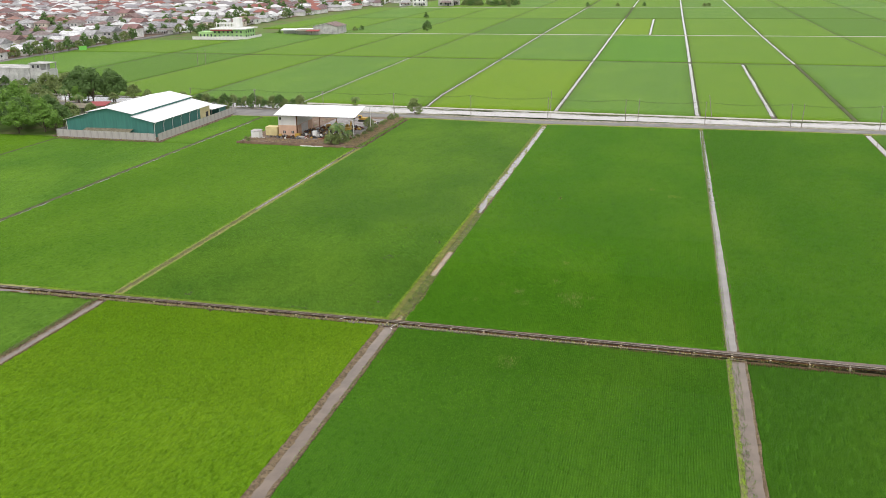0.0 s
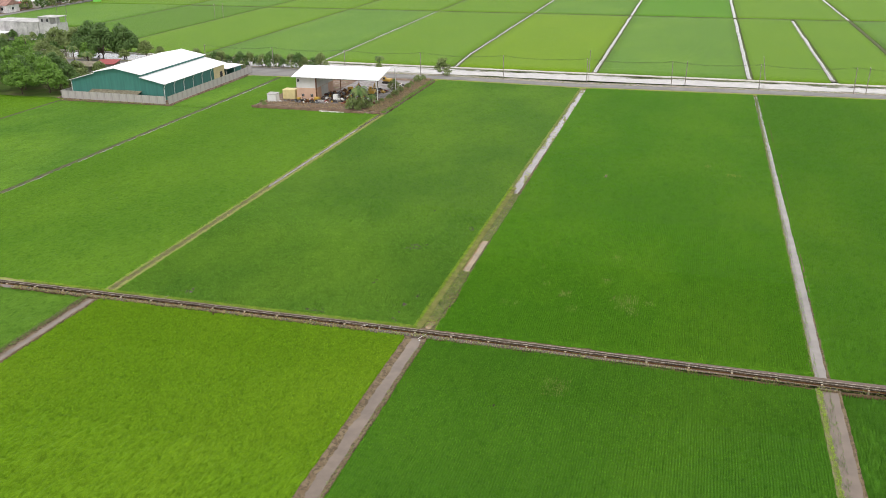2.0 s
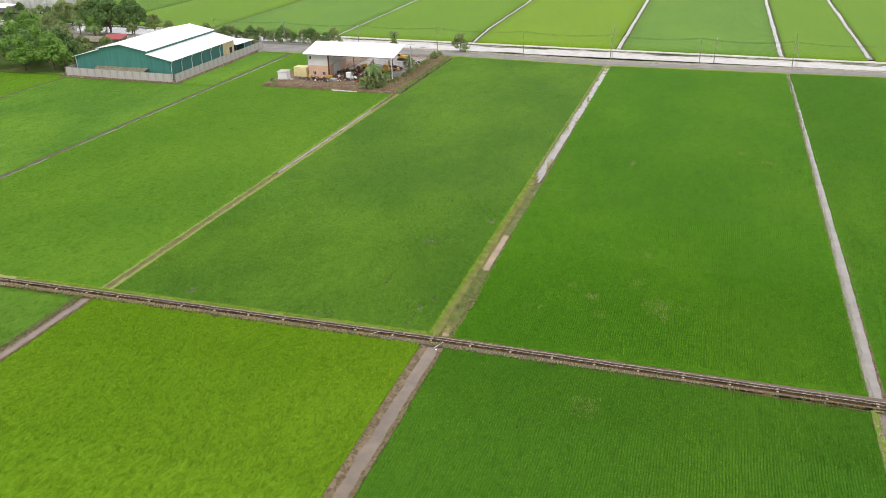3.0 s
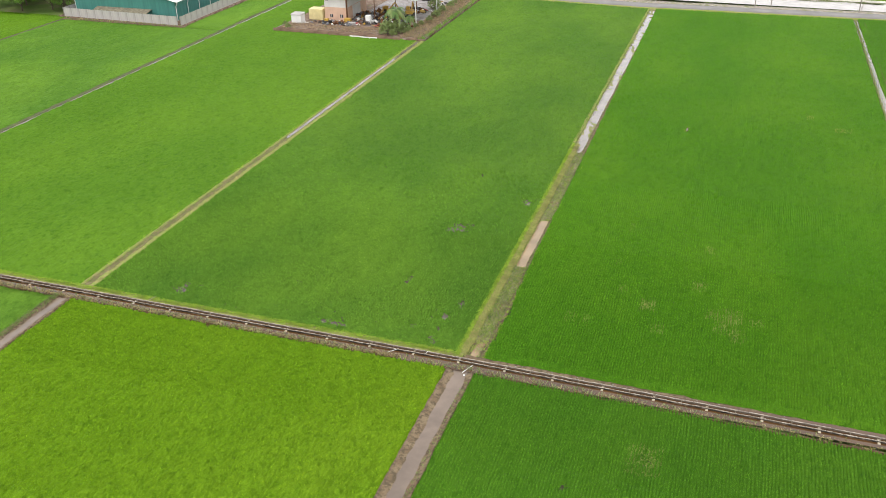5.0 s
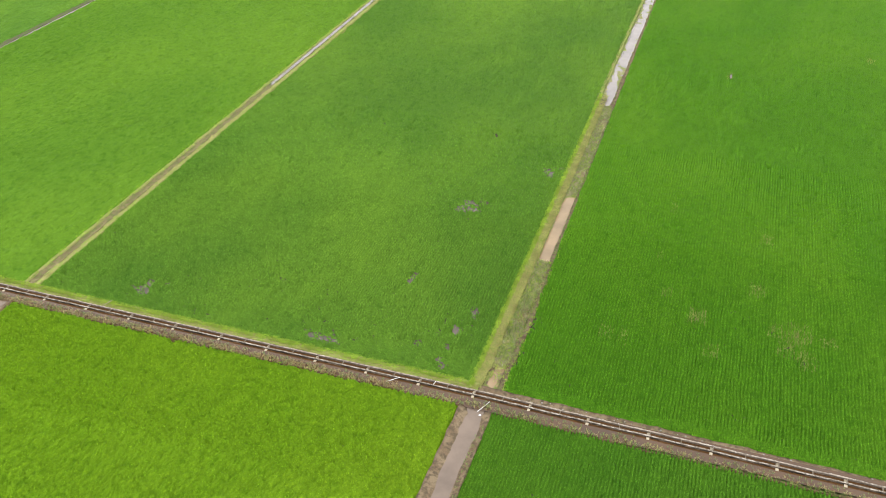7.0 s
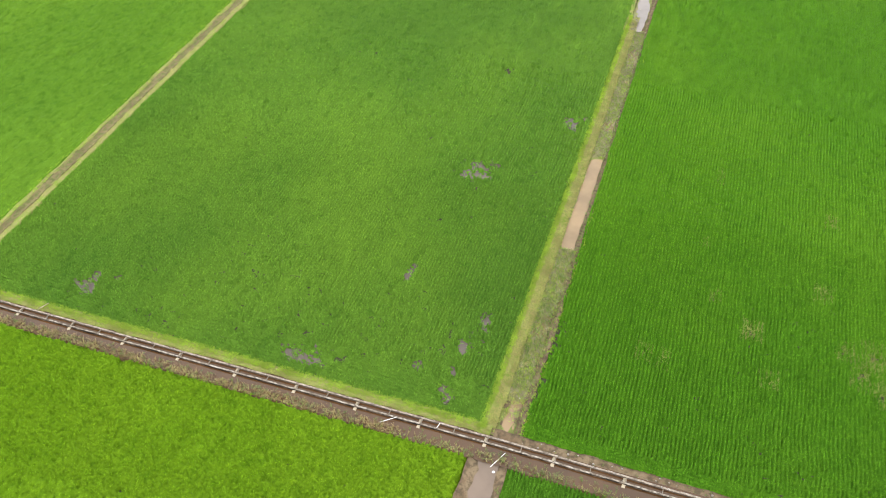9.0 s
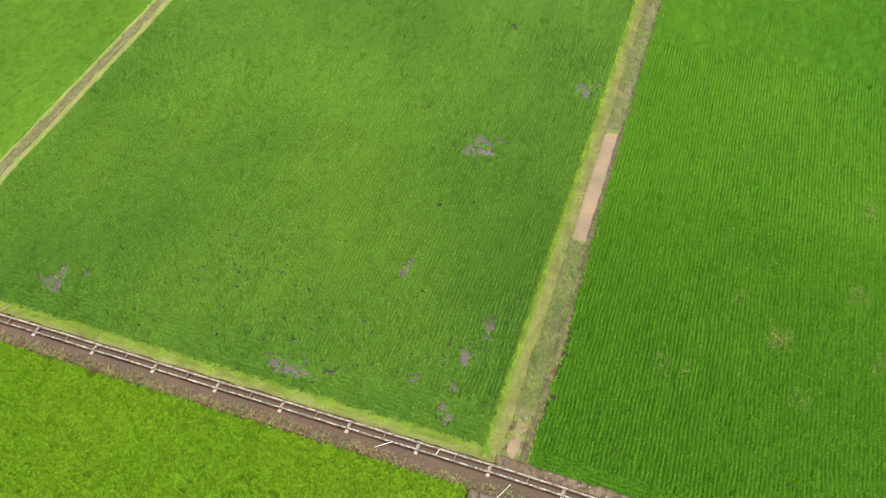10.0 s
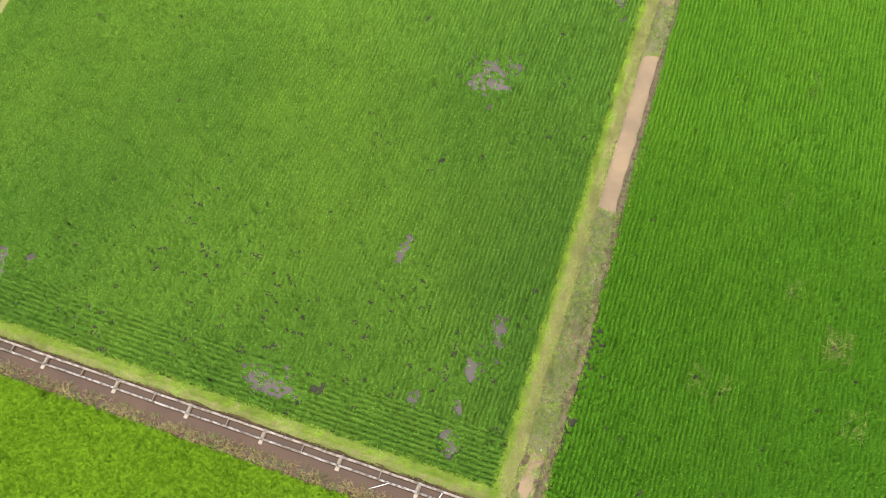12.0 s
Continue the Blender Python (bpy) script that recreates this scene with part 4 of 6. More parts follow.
YARD = ground_mix("yard_earth", (0.225, 0.145, 0.098), (0.27, 0.21, 0.165), (0.13, 0.085, 0.06), 0.3)
SLAB = ground_mix("yard_concrete", (0.31, 0.28, 0.27), (0.22, 0.19, 0.175), (0.37, 0.35, 0.335), 0.25)
REDPAINT = plain("red_paint", (0.33, 0.085, 0.085), 0.2, 1.0)
BLUEPAINT = plain("blue_paint", (0.10, 0.25, 0.42), 0.2, 1.0)
GREENWALL = plain("mint_green_wall", (0.40, 0.62, 0.27), 0.12, 0.4)
GREYWALL = plain("raw_grey_plaster", (0.54, 0.52, 0.51), 0.42, 0.35)
BARK = plain("bark", (0.13, 0.10, 0.075), 0.4, 2.0)
LEAF = {"dark": leaf_mat("leaf_dark", (0.10, 0.175, 0.05), 0.5, 0.25, 0.3, 0.5), "bright": leaf_mat("leaf_bright", (0.14, 0.26, 0.045), 0.5, 0.25, 0.3, 0.5),
        "olive": leaf_mat("leaf_olive", (0.175, 0.23, 0.08), 0.5, 0.25, 0.3, 0.5)}
# Haze over the town is mixed into these roof paints, greyer and lighter.
ROOFS = palette("town_roof", [(0.22, 0.15, 0.14), (0.33, 0.32, 0.32), (0.24, 0.17, 0.16), (0.45, 0.44, 0.44), (0.20, 0.16, 0.16), (0.55, 0.55, 0.54),
                              (0.31, 0.18, 0.15), (0.27, 0.26, 0.27), (0.22, 0.18, 0.17), (0.38, 0.37, 0.37), (0.26, 0.15, 0.14), (0.62, 0.61, 0.61)], var=0.3)
TOWNWALL = palette("town_wall", [(0.74, 0.72, 0.70), (0.60, 0.57, 0.54), (0.78, 0.77, 0.76), (0.46, 0.44, 0.42), (0.68, 0.60, 0.50), (0.74, 0.72, 0.70)], var=0.2)


def slope(pts, t=0.12, bm=None):
    """A roof plane of given thickness from four corners, in order round it."""
    up = Vector((0, 0, t))
    P = [Vector(p) for p in pts]
    return solid([p + up for p in P] + P, [(0, 1, 2, 3), (7, 6, 5, 4), (0, 4, 5, 1), (1, 5, 6, 2), (2, 6, 7, 3), (3, 7, 4, 0)], bm)


def prism(outline, y0, y1, bm=None):
    """An outline of x, z drawn out from y0 to y1."""
    n = len(outline)
    pts = [(x, y0, z) for x, z in outline] + [(x, y1, z) for x, z in outline]
    faces = [tuple(range(n)), tuple(range(2 * n - 1, n - 1, -1))] + [(i, (i + 1) % n, n + (i + 1) % n, n + i) for i in range(n)]
    return solid(pts, faces, bm)


# ---- green warehouse and its fence ----
def warehouse():
    w = empty("warehouse", pose(-123.3, 113.2, 0))
    L = 33.0
    part("wall", prism([(-14.6, -0.3), (-14.6, 4.7), (-6.9, 6.75), (-6.9, 7.1), (0, 8.25), (7.6, 6.85), (7.6, 6.15), (14.2, 4.45), (14.2, -0.3)], 0, L), TEAL, w, "teal-green profiled sheet walls with gable end")
    over = 0.6
    part("roof", slope([(-7.4, -over, 7.05), (0, -over, 8.35), (0, L + over, 8.35), (-7.4, L + over, 7.05)]), WHITE_ROOF, w, "white metal roof slope")
    part("roof", slope([(0.01, -over, 8.35), (8.1, -over, 6.85), (8.1, L + over, 6.85), (0.01, L + over, 8.35)]), WHITE_ROOF, w, "white metal roof slope")
    part("side_roof", slope([(-15.4, -over, 4.55), (-7.0, -over, 6.7), (-7.0, L - 2, 6.7), (-15.4, L - 2, 4.55)]), WHITE_ROOF, w, "lower white metal side roof")
    part("side_roof", slope([(7.65, -over, 6.15), (15.3, -over, 4.55), (15.3, L + over, 4.55), (7.65, L + over, 6.15)]), WHITE_ROOF, w, "lower white metal side roof")
    part("ridge_cap", box(-0.25, 0.25, -0.6, L + 0.6, 8.42, 8.52, 0.03), WHITE_ROOF, w)
    for k in range(6):
        y = 0.3 + 4.9 * k
        bm = rod((15.0, y, 4.5), (14.4, y, 3.4), 0.09)
        rod((14.4, y, 3.4), (14.4, y, -0.2), 0.09, bm=bm)
        part("downpipe", bm, WHITE_PAINT, w, "white bent rainwater pipe")
    bm = rod((-15.1, 0.3, 4.5), (-14.8, 0.1, 3.4), 0.09)
    rod((-14.8, 0.1, 3.4), (-14.8, 0.1, -0.2), 0.09, bm=bm)
    part("downpipe", bm, WHITE_PAINT, w, "white bent rainwater pipe")
    part("awning", slope([(-8.2, -2.4, 1.75), (7.6, -2.4, 1.75), (7.6, -0.02, 2.35), (-8.2, -0.02, 2.35)], 0.08), RUSTROOF, w, "long brown tin awning")
    for x in (-8, -4.1, -0.2, 3.7, 7.4):
        part("awning_post", rod((x, -2.2, -0.3), (x, -2.2, 1.8), 0.05), BLACKIRON, w)
    part("bay_wall", box(14.21, 14.32, 26.8, 32.9, 0, 4.3), PALEYELLOW, w, "pale yellow plastered bay")
    part("door", box(14.325, 14.38, 30.2, 31.6, 0, 2.6), DARK, w, "dark doorway")
    return tagged(w, "teal-green sheet-metal warehouse with white stepped roof", "warehouse")


def fence_panel(n=1):
    f = empty("fence_panel")
    me = []
    for i in range(9):
        x = -1.2 + 0.3 * i
        me += [(x, 0.004 if i % 2 else -0.004)]
    verts = [(x, y, z) for x, y in me for z in (-0.4, 2.1)]
    faces = [(2 * i, 2 * i + 2, 2 * i + 3, 2 * i + 1) for i in range(8)]
    ob = new("sheet", np_mesh("sheet", verts, faces, GREYSHEET))
    ob.parent = f
    part("post", box(-1.28, -1.2, 0.04, 0.14, -0.4, 2.15), CONCRETE, f)
    return tagged(f, "weathered grey corrugated fence panel with post", "fence", "warehouse fence panels")


warehouse()
panel = fence_panel()
spots = [(-138.8 + 2.41 * i, 110.9 - 0.1 * i, -2.3) for i in range(14)] + [(-105.4 - 0.03 * i, 110.8 + 2.41 * i, 90) for i in range(20)] + [(-140.2, 112.2 + 2.41 * i, 90) for i in range(14)]
panel.matrix_world = pose(spots[0][0], spots[0][1], 0, 0, 0, spots[0][2])
for x, y, a in spots[1:]:
    copy_thing(panel, pose(x, y, 0, 0, 0, a))
pad = new("yard_ground", np_mesh("yard_ground", *sheet(*[np.array(v, float) for v in ([[-142, -142], [-105.2, -105.2]], [[111.0, 157], [109.2, 157]], [[0.0, 0.0], [0.0, 0.0]])], -0.8), YARD))
tagged(pad, "bare earth yard round the warehouse", "yard", kind="structure")
strip("rubble", (-139.5, -104.6), (108.9, 110.2), lambda s, t: -0.2 + 0 * s, BANK, "rubble and dry earth at the fence foot", "rubble", n=30)
grass(-139, -105, 108.8, 109.6, 14, -0.2, WEED, "green weeds at the fence foot", 0.4, seed=85, clump=2.5)
grass(-139, -105, 108.9, 109.8, 8, -0.2, STRAW, "dry weeds at the fence foot", 0.5, seed=80)


def annex():
    a = empty("annex", pose(-112.5, 148.0, 0))
    part("wall", box(-5, 3.6, 4, 8.4, -0.3, 2.3), TEAL, a, "teal sheet wall")
    part("wall", box(-5, -4.9, -1, 4, -0.3, 2.9), TEAL, a)
    part("roof", slope([(-5.4, -1.4, 3.1), (4.2, -1.4, 2.75), (4.2, 8.8, 2.5), (-5.4, 8.8, 2.9)]), WHITE_ROOF, a, "low white metal roof")
    for x, y in ((3.6, -1), (3.6, 4)):
        part("post", rod((x, y, -0.3), (x, y, 2.75), 0.07), WHITE_PAINT, a)
    return tagged(a, "low open annex with teal walls and white roof", "annex")


annex()


# ---- scrap yard ----
yard = new("yard_ground", np_mesh("yard_ground", *sheet(*np.meshgrid(np.linspace(-82, -49.6, 30), np.linspace(111.8, 157.6, 40), indexing="ij"), 0.03 * np.random.RandomState(5).uniform(-1, 1, (30, 40)), -0.8), YARD))
tagged(yard, "brown earth scrap yard beside the road", "yard", kind="structure")
slab = new("concrete_slab", np_mesh("concrete_slab", *sheet(*np.meshgrid(np.linspace(-67.8, -51, 12), np.linspace(128, 154, 12), indexing="ij"), np.full((12, 12), 0.05), -0.8), SLAB))
tagged(slab, "stained pale concrete slab in the scrap yard", "slab", kind="structure")


for k, (x, y, a, b) in enumerate([(-58, 140, 2.6, 1.0), (-63.5, 143, 2.2, 1.6), (-55, 146.5, 1.6, 1.2), (-60.5, 134.5, 1.8, 0.7), (-53.6, 136.5, 0.8, 1.6), (-64.5, 150, 2.0, 1.0)]):
    puddle(x, y, a, b, 280 + k, 0.06, "rain puddle on the yard slab reflecting the sky")


def low_wall(x0, y0, x1, y1, material, label, h=0.55):
    n = max(1, int(math.hypot(x1 - x0, y1 - y0) / 3.2))
    a = math.degrees(math.atan2(y1 - y0, x1 - x0))
    L = math.hypot(x1 - x0, y1 - y0) / n
    wl = empty("low_wall", pose(x0, y0, 0, 0, 0, a))
    for i in range(n):
        part("wall_panel", box(i * L + 0.02, (i + 1) * L - 0.02, -0.09, 0.09, -0.8, h - 0.06 * (i % 3), 0.02), material, wl)
    return tagged(wl, label, "wall")


low_wall(-82, 111.6, -50.4, 111.0, BROWNWALL, "low weathered brown wall along the scrap yard", 0.5)
low_wall(-82, 113.1, -54.0, 112.6, BROWNWALL, "crumbling brown inner kerb of the scrap yard", 0.3)
low_wall(-62.5, 110.95, -55.8, 110.85, WHITE_PAINT, "white painted strip of low wall", 0.12)
grass(-81.5, -54, 113.3, 118.5, 14, 0.0, DEADGRASS, "dead brown weeds behind the yard wall", 0.45, seed=84, clump=2.0)
low_wall(-82.1, 111.8, -82.1, 121, CONCRETE, "low broken concrete wall at the yard side", 0.1)


def yard_house():
    h = empty("yard_house", pose(-74.4, 123.4, 0))
    part("lower_wall", box(0, 5.8, 0, 11.5, -0.3, 3.1, 0.03), PEACH, h, "faded peach lower walls")
    part("upper_wall", box(0.005, 5.795, 0.005, 11.495, 3.1, 6.05, 0.02), PALEWALL, h, "pale whitewashed upper walls")
    part("column", box(5.6, 5.9, -0.1, 0.2, -0.3, 6.1, 0.02), RUST, h, "thin brown corner column")
    for x in (1.4, 4.0):
        wdw = part("window", box(x, x + 0.75, -0.05, 0.03, 0.75, 1.5), DARK, h, "small dark square window")
        part("frame", box(x + 0.34, x + 0.41, -0.08, -0.05, 0.75, 1.5), WHITE_PAINT, wdw)
    wdw = part("window", box(0.35, 0.95, -0.05, 0.03, 4.6, 5.5), DARK, h, "small dark upper window")
    part("frame", box(0.62, 0.68, -0.08, -0.05, 4.6, 5.5), WHITE_PAINT, wdw)
    part("vent_strip", box(0.1, 2.4, -0.04, 0.02, 5.75, 6.0), DARK, h, "dark vent slot under the eaves")
    part("shutter", box(5.79, 5.86, 3.2, 7.8, 0, 3.0), PALEWALL, h, "pale roller shutter")
    part("roof", slope([(-0.9, -1.0, 6.05), (24.2, -1.4, 6.05), (24.2, 8.2, 7.75), (-0.9, 7.5, 7.75)], 0.15), WHITE_ROOF, h, "wide white metal roof over house and yard")
    part("roof", slope([(-0.9, 7.5, 7.75), (24.2, 8.2, 7.75), (24.2, 14.6, 6.6), (-0.9, 13.8, 6.6)], 0.15), WHITE_ROOF, h, "rear white metal roof slope")
    for x, y in ((12.8, 0.2), (12.8, 13.5), (23.4, -0.6), (23.2, 14.6), (18.2, 13.8)):
        part("post", rod((x, y, -0.2), (x, y, 6.3), 0.1), WHITE_PAINT if x > 20 else RUST, h)
    part("beam", box(5.8, 24.0, -0.5, -0.35, 5.8, 6.0), BLACKIRON, h)
    return tagged(h, "two-storey faded peach house with wide white carport roof", "house")


yard_house()


def small_box(name, x, y, w, d, hgt, material, label, category, angle=0, ribs=0, lid=None):
    ob = empty(name, pose(x, y, 0.02, 0, 0, angle))
    part("body", box(-w / 2, w / 2, -d / 2, d / 2, 0, hgt, 0.04), material, ob)
    for i in range(ribs):
        xx = -w / 2 + (i + 0.5) * w / ribs
        part("rib", box(xx - 0.05, xx + 0.05, -d / 2 - 0.05, -d / 2 - 0.001, 0.08, hgt - 0.08, 0.01), material, ob)
    if lid:
        part("roof", slope([(-w / 2 - .15, -d / 2 - .2, hgt), (w / 2 + .15, -d / 2 - .2, hgt), (w / 2 + .15, d / 2 + .2, hgt + .15), (-w / 2 - .15, d / 2 + .2, hgt + .15)], 0.06), lid, ob)
    part("door", box(-0.4, 0.4, -d / 2 - 0.07, -d / 2 - 0.055, 0.1, min(1.9, hgt - 0.1)), material, ob)
    return tagged(ob, label, category)


small_box("container", -76.6, 124.2, 3.6, 2.6, 2.5, CREAM, "cream-yellow metal container beside the house", "container", 0, 8)
small_box("shed", -79.6, 119.6, 2.5, 2.2, 2.0, WHITE_PAINT, "small white tin shed in the yard", "shed", 0, 0, GREYSHEET)
small_box("cabinet", -62.8, 122.6, 1.2, 0.9, 1.9, WHITE_PAINT, "white metal cabinet among the scrap", "cabinet")
small_box("tank", -72.8, 120.9, 0.9, 0.8, 1.0, YELLOW, "small yellow tank in front of the house", "tank")
small_box("crate", -68.0, 122.3, 1.5, 1.0, 1.0, YELLOW, "yellow steel crate beside the house", "crate")
small_box("crate", -66.0, 120.4, 1.6, 0.9, 0.6, GREYSHEET, "grey crate among the scrap", "crate")


def excavator(x, y, a, label, s=1.0):
    e = empty("excavator", pose(x, y, 0.05, 0, 0, a))
    for yy in (-0.95, 0.95):
        bm = bmesh.new()
        for k in range(2):
            rod((-1.3 + 2.6 * k, yy - 0.28, 0.42), (-1.3 + 2.6 * k, yy + 0.28, 0.42), 0.42, sides=10, bm=bm)
        box(-1.3, 1.3, yy - 0.28, yy + 0.28, 0.0, 0.84, bm=bm)
        part("track", bm, BLACKIRON, e, "black crawler track")
    part("body", box(-1.9, 1.2, -1.1, 1.1, 0.95, 1.9, 0.1), YELLOW, e)
    cab = part("cab", box(0.1, 1.5, 0.15, 1.1, 1.0, 2.7, 0.08), YELLOW, e)
    part("window", box(0.3, 1.3, 1.1, 1.12, 1.7, 2.5), GLASS, cab)
    part("window", box(1.5, 1.52, 0.25, 1.0, 1.6, 2.5), GLASS, cab)
    bm = rod((1.0, -0.3, 1.5), (3.4, -0.3, 3.4), 0.22, 0.18)
    part("boom", bm, YELLOW, e)
    part("arm", rod((3.4, -0.3, 3.4), (4.6, -0.3, 1.4), 0.17, 0.13), YELLOW, e)
    part("bucket", prism([(4.2, 0.7), (5.0, 0.6), (4.9, 1.5), (4.4, 1.5)], -0.75, 0.15), BLACKIRON, e)
    e.scale = (s, s, s)
    return tagged(e, label, "excavator")


excavator(-57.6, 149.0, 170, "yellow crawler excavator parked in the yard", 0.72)
excavator(-61.5, 129.5, 60, "half-dismantled yellow excavator under the roof", 0.9)
excavator(-55.8, 131.5, 100, "old yellow excavator beneath the carport roof", 0.85)


def scrap_heap(x, y, w, d, h, n, label, seed):
    """A heap of bent plates, drums, beams and engine blocks, each a part of its own."""
    r = random.Random(seed)
    heap = empty("scrap_heap", pose(x, y, 0))
    kinds = [("iron_piece", BLACKIRON), ("rusty_piece", RUST), ("yellow_piece", YELLOW), ("pale_piece", PALEWALL), ("red_piece", REDPAINT), ("steel_piece", STEEL)]
    for _ in range(n):
        name, material = r.choices(kinds, (0.30, 0.28, 0.05, 0.16, 0.04, 0.17))[0]
        px, py = r.gauss(0, w / 3.2), r.gauss(0, d / 3.2)
        top = max(0.15, h * math.exp(-(px / w * 2) ** 2 - (py / d * 2) ** 2))
        m = pose(px, py, r.uniform(0, top), r.uniform(-40, 40), r.uniform(-40, 40), r.uniform(0, 180))
        k, bm = r.random(), bmesh.new()
        if k < 0.45:
            bmesh.ops.create_cube(bm, size=1, matrix=m @ Matrix.Diagonal((r.uniform(0.3, 1.3), r.uniform(0.2, 0.8), r.uniform(0.05, 0.5), 1)))
        elif k < 0.75:
            bmesh.ops.create_cone(bm, cap_ends=True, segments=8, radius1=r.uniform(0.15, 0.4), radius2=r.uniform(0.15, 0.4), depth=r.uniform(0.3, 1.0), matrix=m)
        else:
            bmesh.ops.create_cube(bm, size=1, matrix=m @ Matrix.Diagonal((r.uniform(1.2, 2.6), 0.1, 0.12, 1)))
        part(name, bm, material, heap)
    return tagged(heap, label, "scrap heap", "scrap heaps")


scrap_heap(-61.5, 126.5, 9, 6, 2.5, 210, "heap of black and rusty machine scrap", 1)
scrap_heap(-66.0, 128.5, 4, 4, 1.4, 85, "heap of dark engine scrap beside the wall", 2)
scrap_heap(-57.0, 124.5, 5, 4, 1.3, 85, "mixed scrap with yellow machine parts", 3)
scrap_heap(-70.5, 120.3, 9, 2.2, 0.7, 85, "low row of scrap parts before the house", 4)
scrap_heap(-55.5, 137.0, 5, 4, 0.9, 36, "rusty plates lying on the slab", 5)
scrap_heap(-59.5, 122.6, 12, 3.5, 0.9, 110, "spread of dark machine scrap along the yard front", 7)
scrap_heap(-53.0, 145.0, 3, 6, 0.8, 26, "scrap lying along the yard edge", 6)


# ---- trees ----
def crown_mesh(name, lobes, n, size, material, seed):
    """Leaf sprays spread over rounded lobes (x, y, z, radius), denser at their shells."""
    r = np.random.RandomState(seed)
    L = np.array(lobes, float)
    pick = r.choice(len(L), n, p=L[:, 3] ** 2 / (L[:, 3] ** 2).sum())
    d = r.normal(size=(n, 3))
    d /= np.linalg.norm(d, axis=1)[:, None]
    rad = L[pick, 3] * (r.uniform(0.3, 1.0, n) ** 0.5 + np.abs(r.normal(0, 0.14, n)))
    c = L[pick, :3] + d * rad[:, None] * (1, 1, 0.8)
    t = np.cross(d, r.normal(size=(n, 3)))
    t /= np.linalg.norm(t, axis=1)[:, None] + 1e-9
    b = np.cross(d + 0.6 * r.normal(size=(n, 3)), t)
    b /= np.linalg.norm(b, axis=1)[:, None] + 1e-9
    s = size * r.uniform(0.6, 1.4, n)[:, None]
    verts = np.stack([c - t * s, c - b * s * 0.45, c + t * s, c + b * s * 0.45], 1).reshape(-1, 3)
    faces = np.arange(4 * n).reshape(-1, 4)
    return np_mesh(name, verts, faces, material)


def tree(h, spread, kind, label, seed, leaves=1500, size=0.32, trunk=0.35, name="tree"):
    """A broad tree: tapered trunk, limbs to each lobe, crown of leaf sprays."""
    r = random.Random(seed)
    t = empty(name)
    lobes = []
    for i in range(24):
        a, q = i * 2.4 + r.uniform(-0.4, 0.4), math.sqrt((i + 0.3) / 24)
        low = h * (trunk + 0.12)
        lobes.append((math.cos(a) * q * spread * 0.8, math.sin(a) * q * spread * 0.8, low + (1 - q ** 1.6) * (h * 0.86 - low) + r.uniform(-0.02, 0.14) * h, spread * r.uniform(0.18, 0.38)))
    bm = rod((0, 0, -0.3), (0.05 * h * r.uniform(-1, 1), 0.05 * h * r.uniform(-1, 1), h * trunk), 0.045 * h * 0.55, 0.03 * h * 0.55, 7)
    for x, y, z, q in lobes[::3]:
        rod((0, 0, h * trunk * r.uniform(0.6, 0.95)), (x * 0.8, y * 0.8, z), 0.012 * h, 0.004 * h, 5, bm)
    part("trunk", bm, BARK, t)
    c = new("crown", crown_mesh("crown", lobes, int(0.62 * leaves), 1.22 * size, LEAF[kind], seed))
    c.parent = t
    return tagged(t, label, name, name + "s")


def palm(h, label, seed, frond=2.6, n=22):
    """A feather palm: ringed trunk and arching fronds, each a rib with narrow leaflets on both sides."""
    r = random.Random(seed)
    t = empty("palm_tree")
    part("trunk", rod((0, 0, -0.3), (0, 0, h), 0.2, 0.13, 7), BARK, t)
    for i in range(n):
        a, up = i * 2.4, r.uniform(-0.35, 1.0)
        L = frond * r.uniform(0.8, 1.1)
        ca, sa = math.cos(a), math.sin(a)

        def rib(s):
            return np.array((ca * L * s * (1 - 0.15 * s), sa * L * s * (1 - 0.15 * s), h + L * (up * s - (0.75 + 0.4 * up) * s * s)))

        verts, faces = [], []
        for k in range(18):
            s = 0.08 + 0.92 * k / 18
            p, q = rib(s), rib(min(1.0, s + 0.06))
            reach = 0.6 * math.sin(math.pi * min(0.95, 0.15 + 0.8 * s)) * r.uniform(0.8, 1.15)
            for side in (-1, 1):
                tip = p + (q - p) * 2.2 + side * reach * np.array((-sa, ca, 0)) - np.array((0, 0, 0.45 * reach))
                b = len(verts)
                verts += [tuple(p), tuple(q), tuple(tip)]
                faces += [(b, b + 1, b + 2)]
        f = new("frond", np_mesh("frond", verts, faces, LEAF["olive" if i % 2 == 0 else "dark"]))
        f.parent = t
    return tagged(t, label, "palm tree", "palm trees")


big = [tree(10, 5.2, "bright", "broad bright green tree beside the warehouse", 1, 3600, 0.34, 0.1), tree(9, 4.6, "dark", "dense dark green tree behind the warehouse", 2, 3400, 0.33, 0.12),
       tree(8, 4.2, "olive", "olive green tree with open crown", 3, 2400, 0.32, 0.15)]
town_trees = [tree(7, 3.4, "dark", "rounded dark tree at the town edge", 21, 420, 0.55, 0.04), tree(6, 3.2, "olive", "rounded olive tree at the town edge", 22, 380, 0.55, 0.04)]
mid = [tree(4.8, 2.7, "dark", "round dark tree beside the canal", 4, 1700, 0.23, 0.05), tree(4.6, 2.6, "olive", "bushy olive tree beside the canal", 5, 1500, 0.23, 0.05)]
shrub = [tree(3.0, 1.9, "olive", "dark leafy shrub beside the yard", 6, 700, 0.22, 0.12, "shrub"), tree(2.2, 1.3, "olive", "dry olive shrub beside the yard", 7, 400, 0.2, 0.12, "shrub")]
palms = [palm(5.2, "feathery palm tree among the garden trees", 8), palm(3.4, "short palm tree beside the scrap yard", 9, 2.2)]


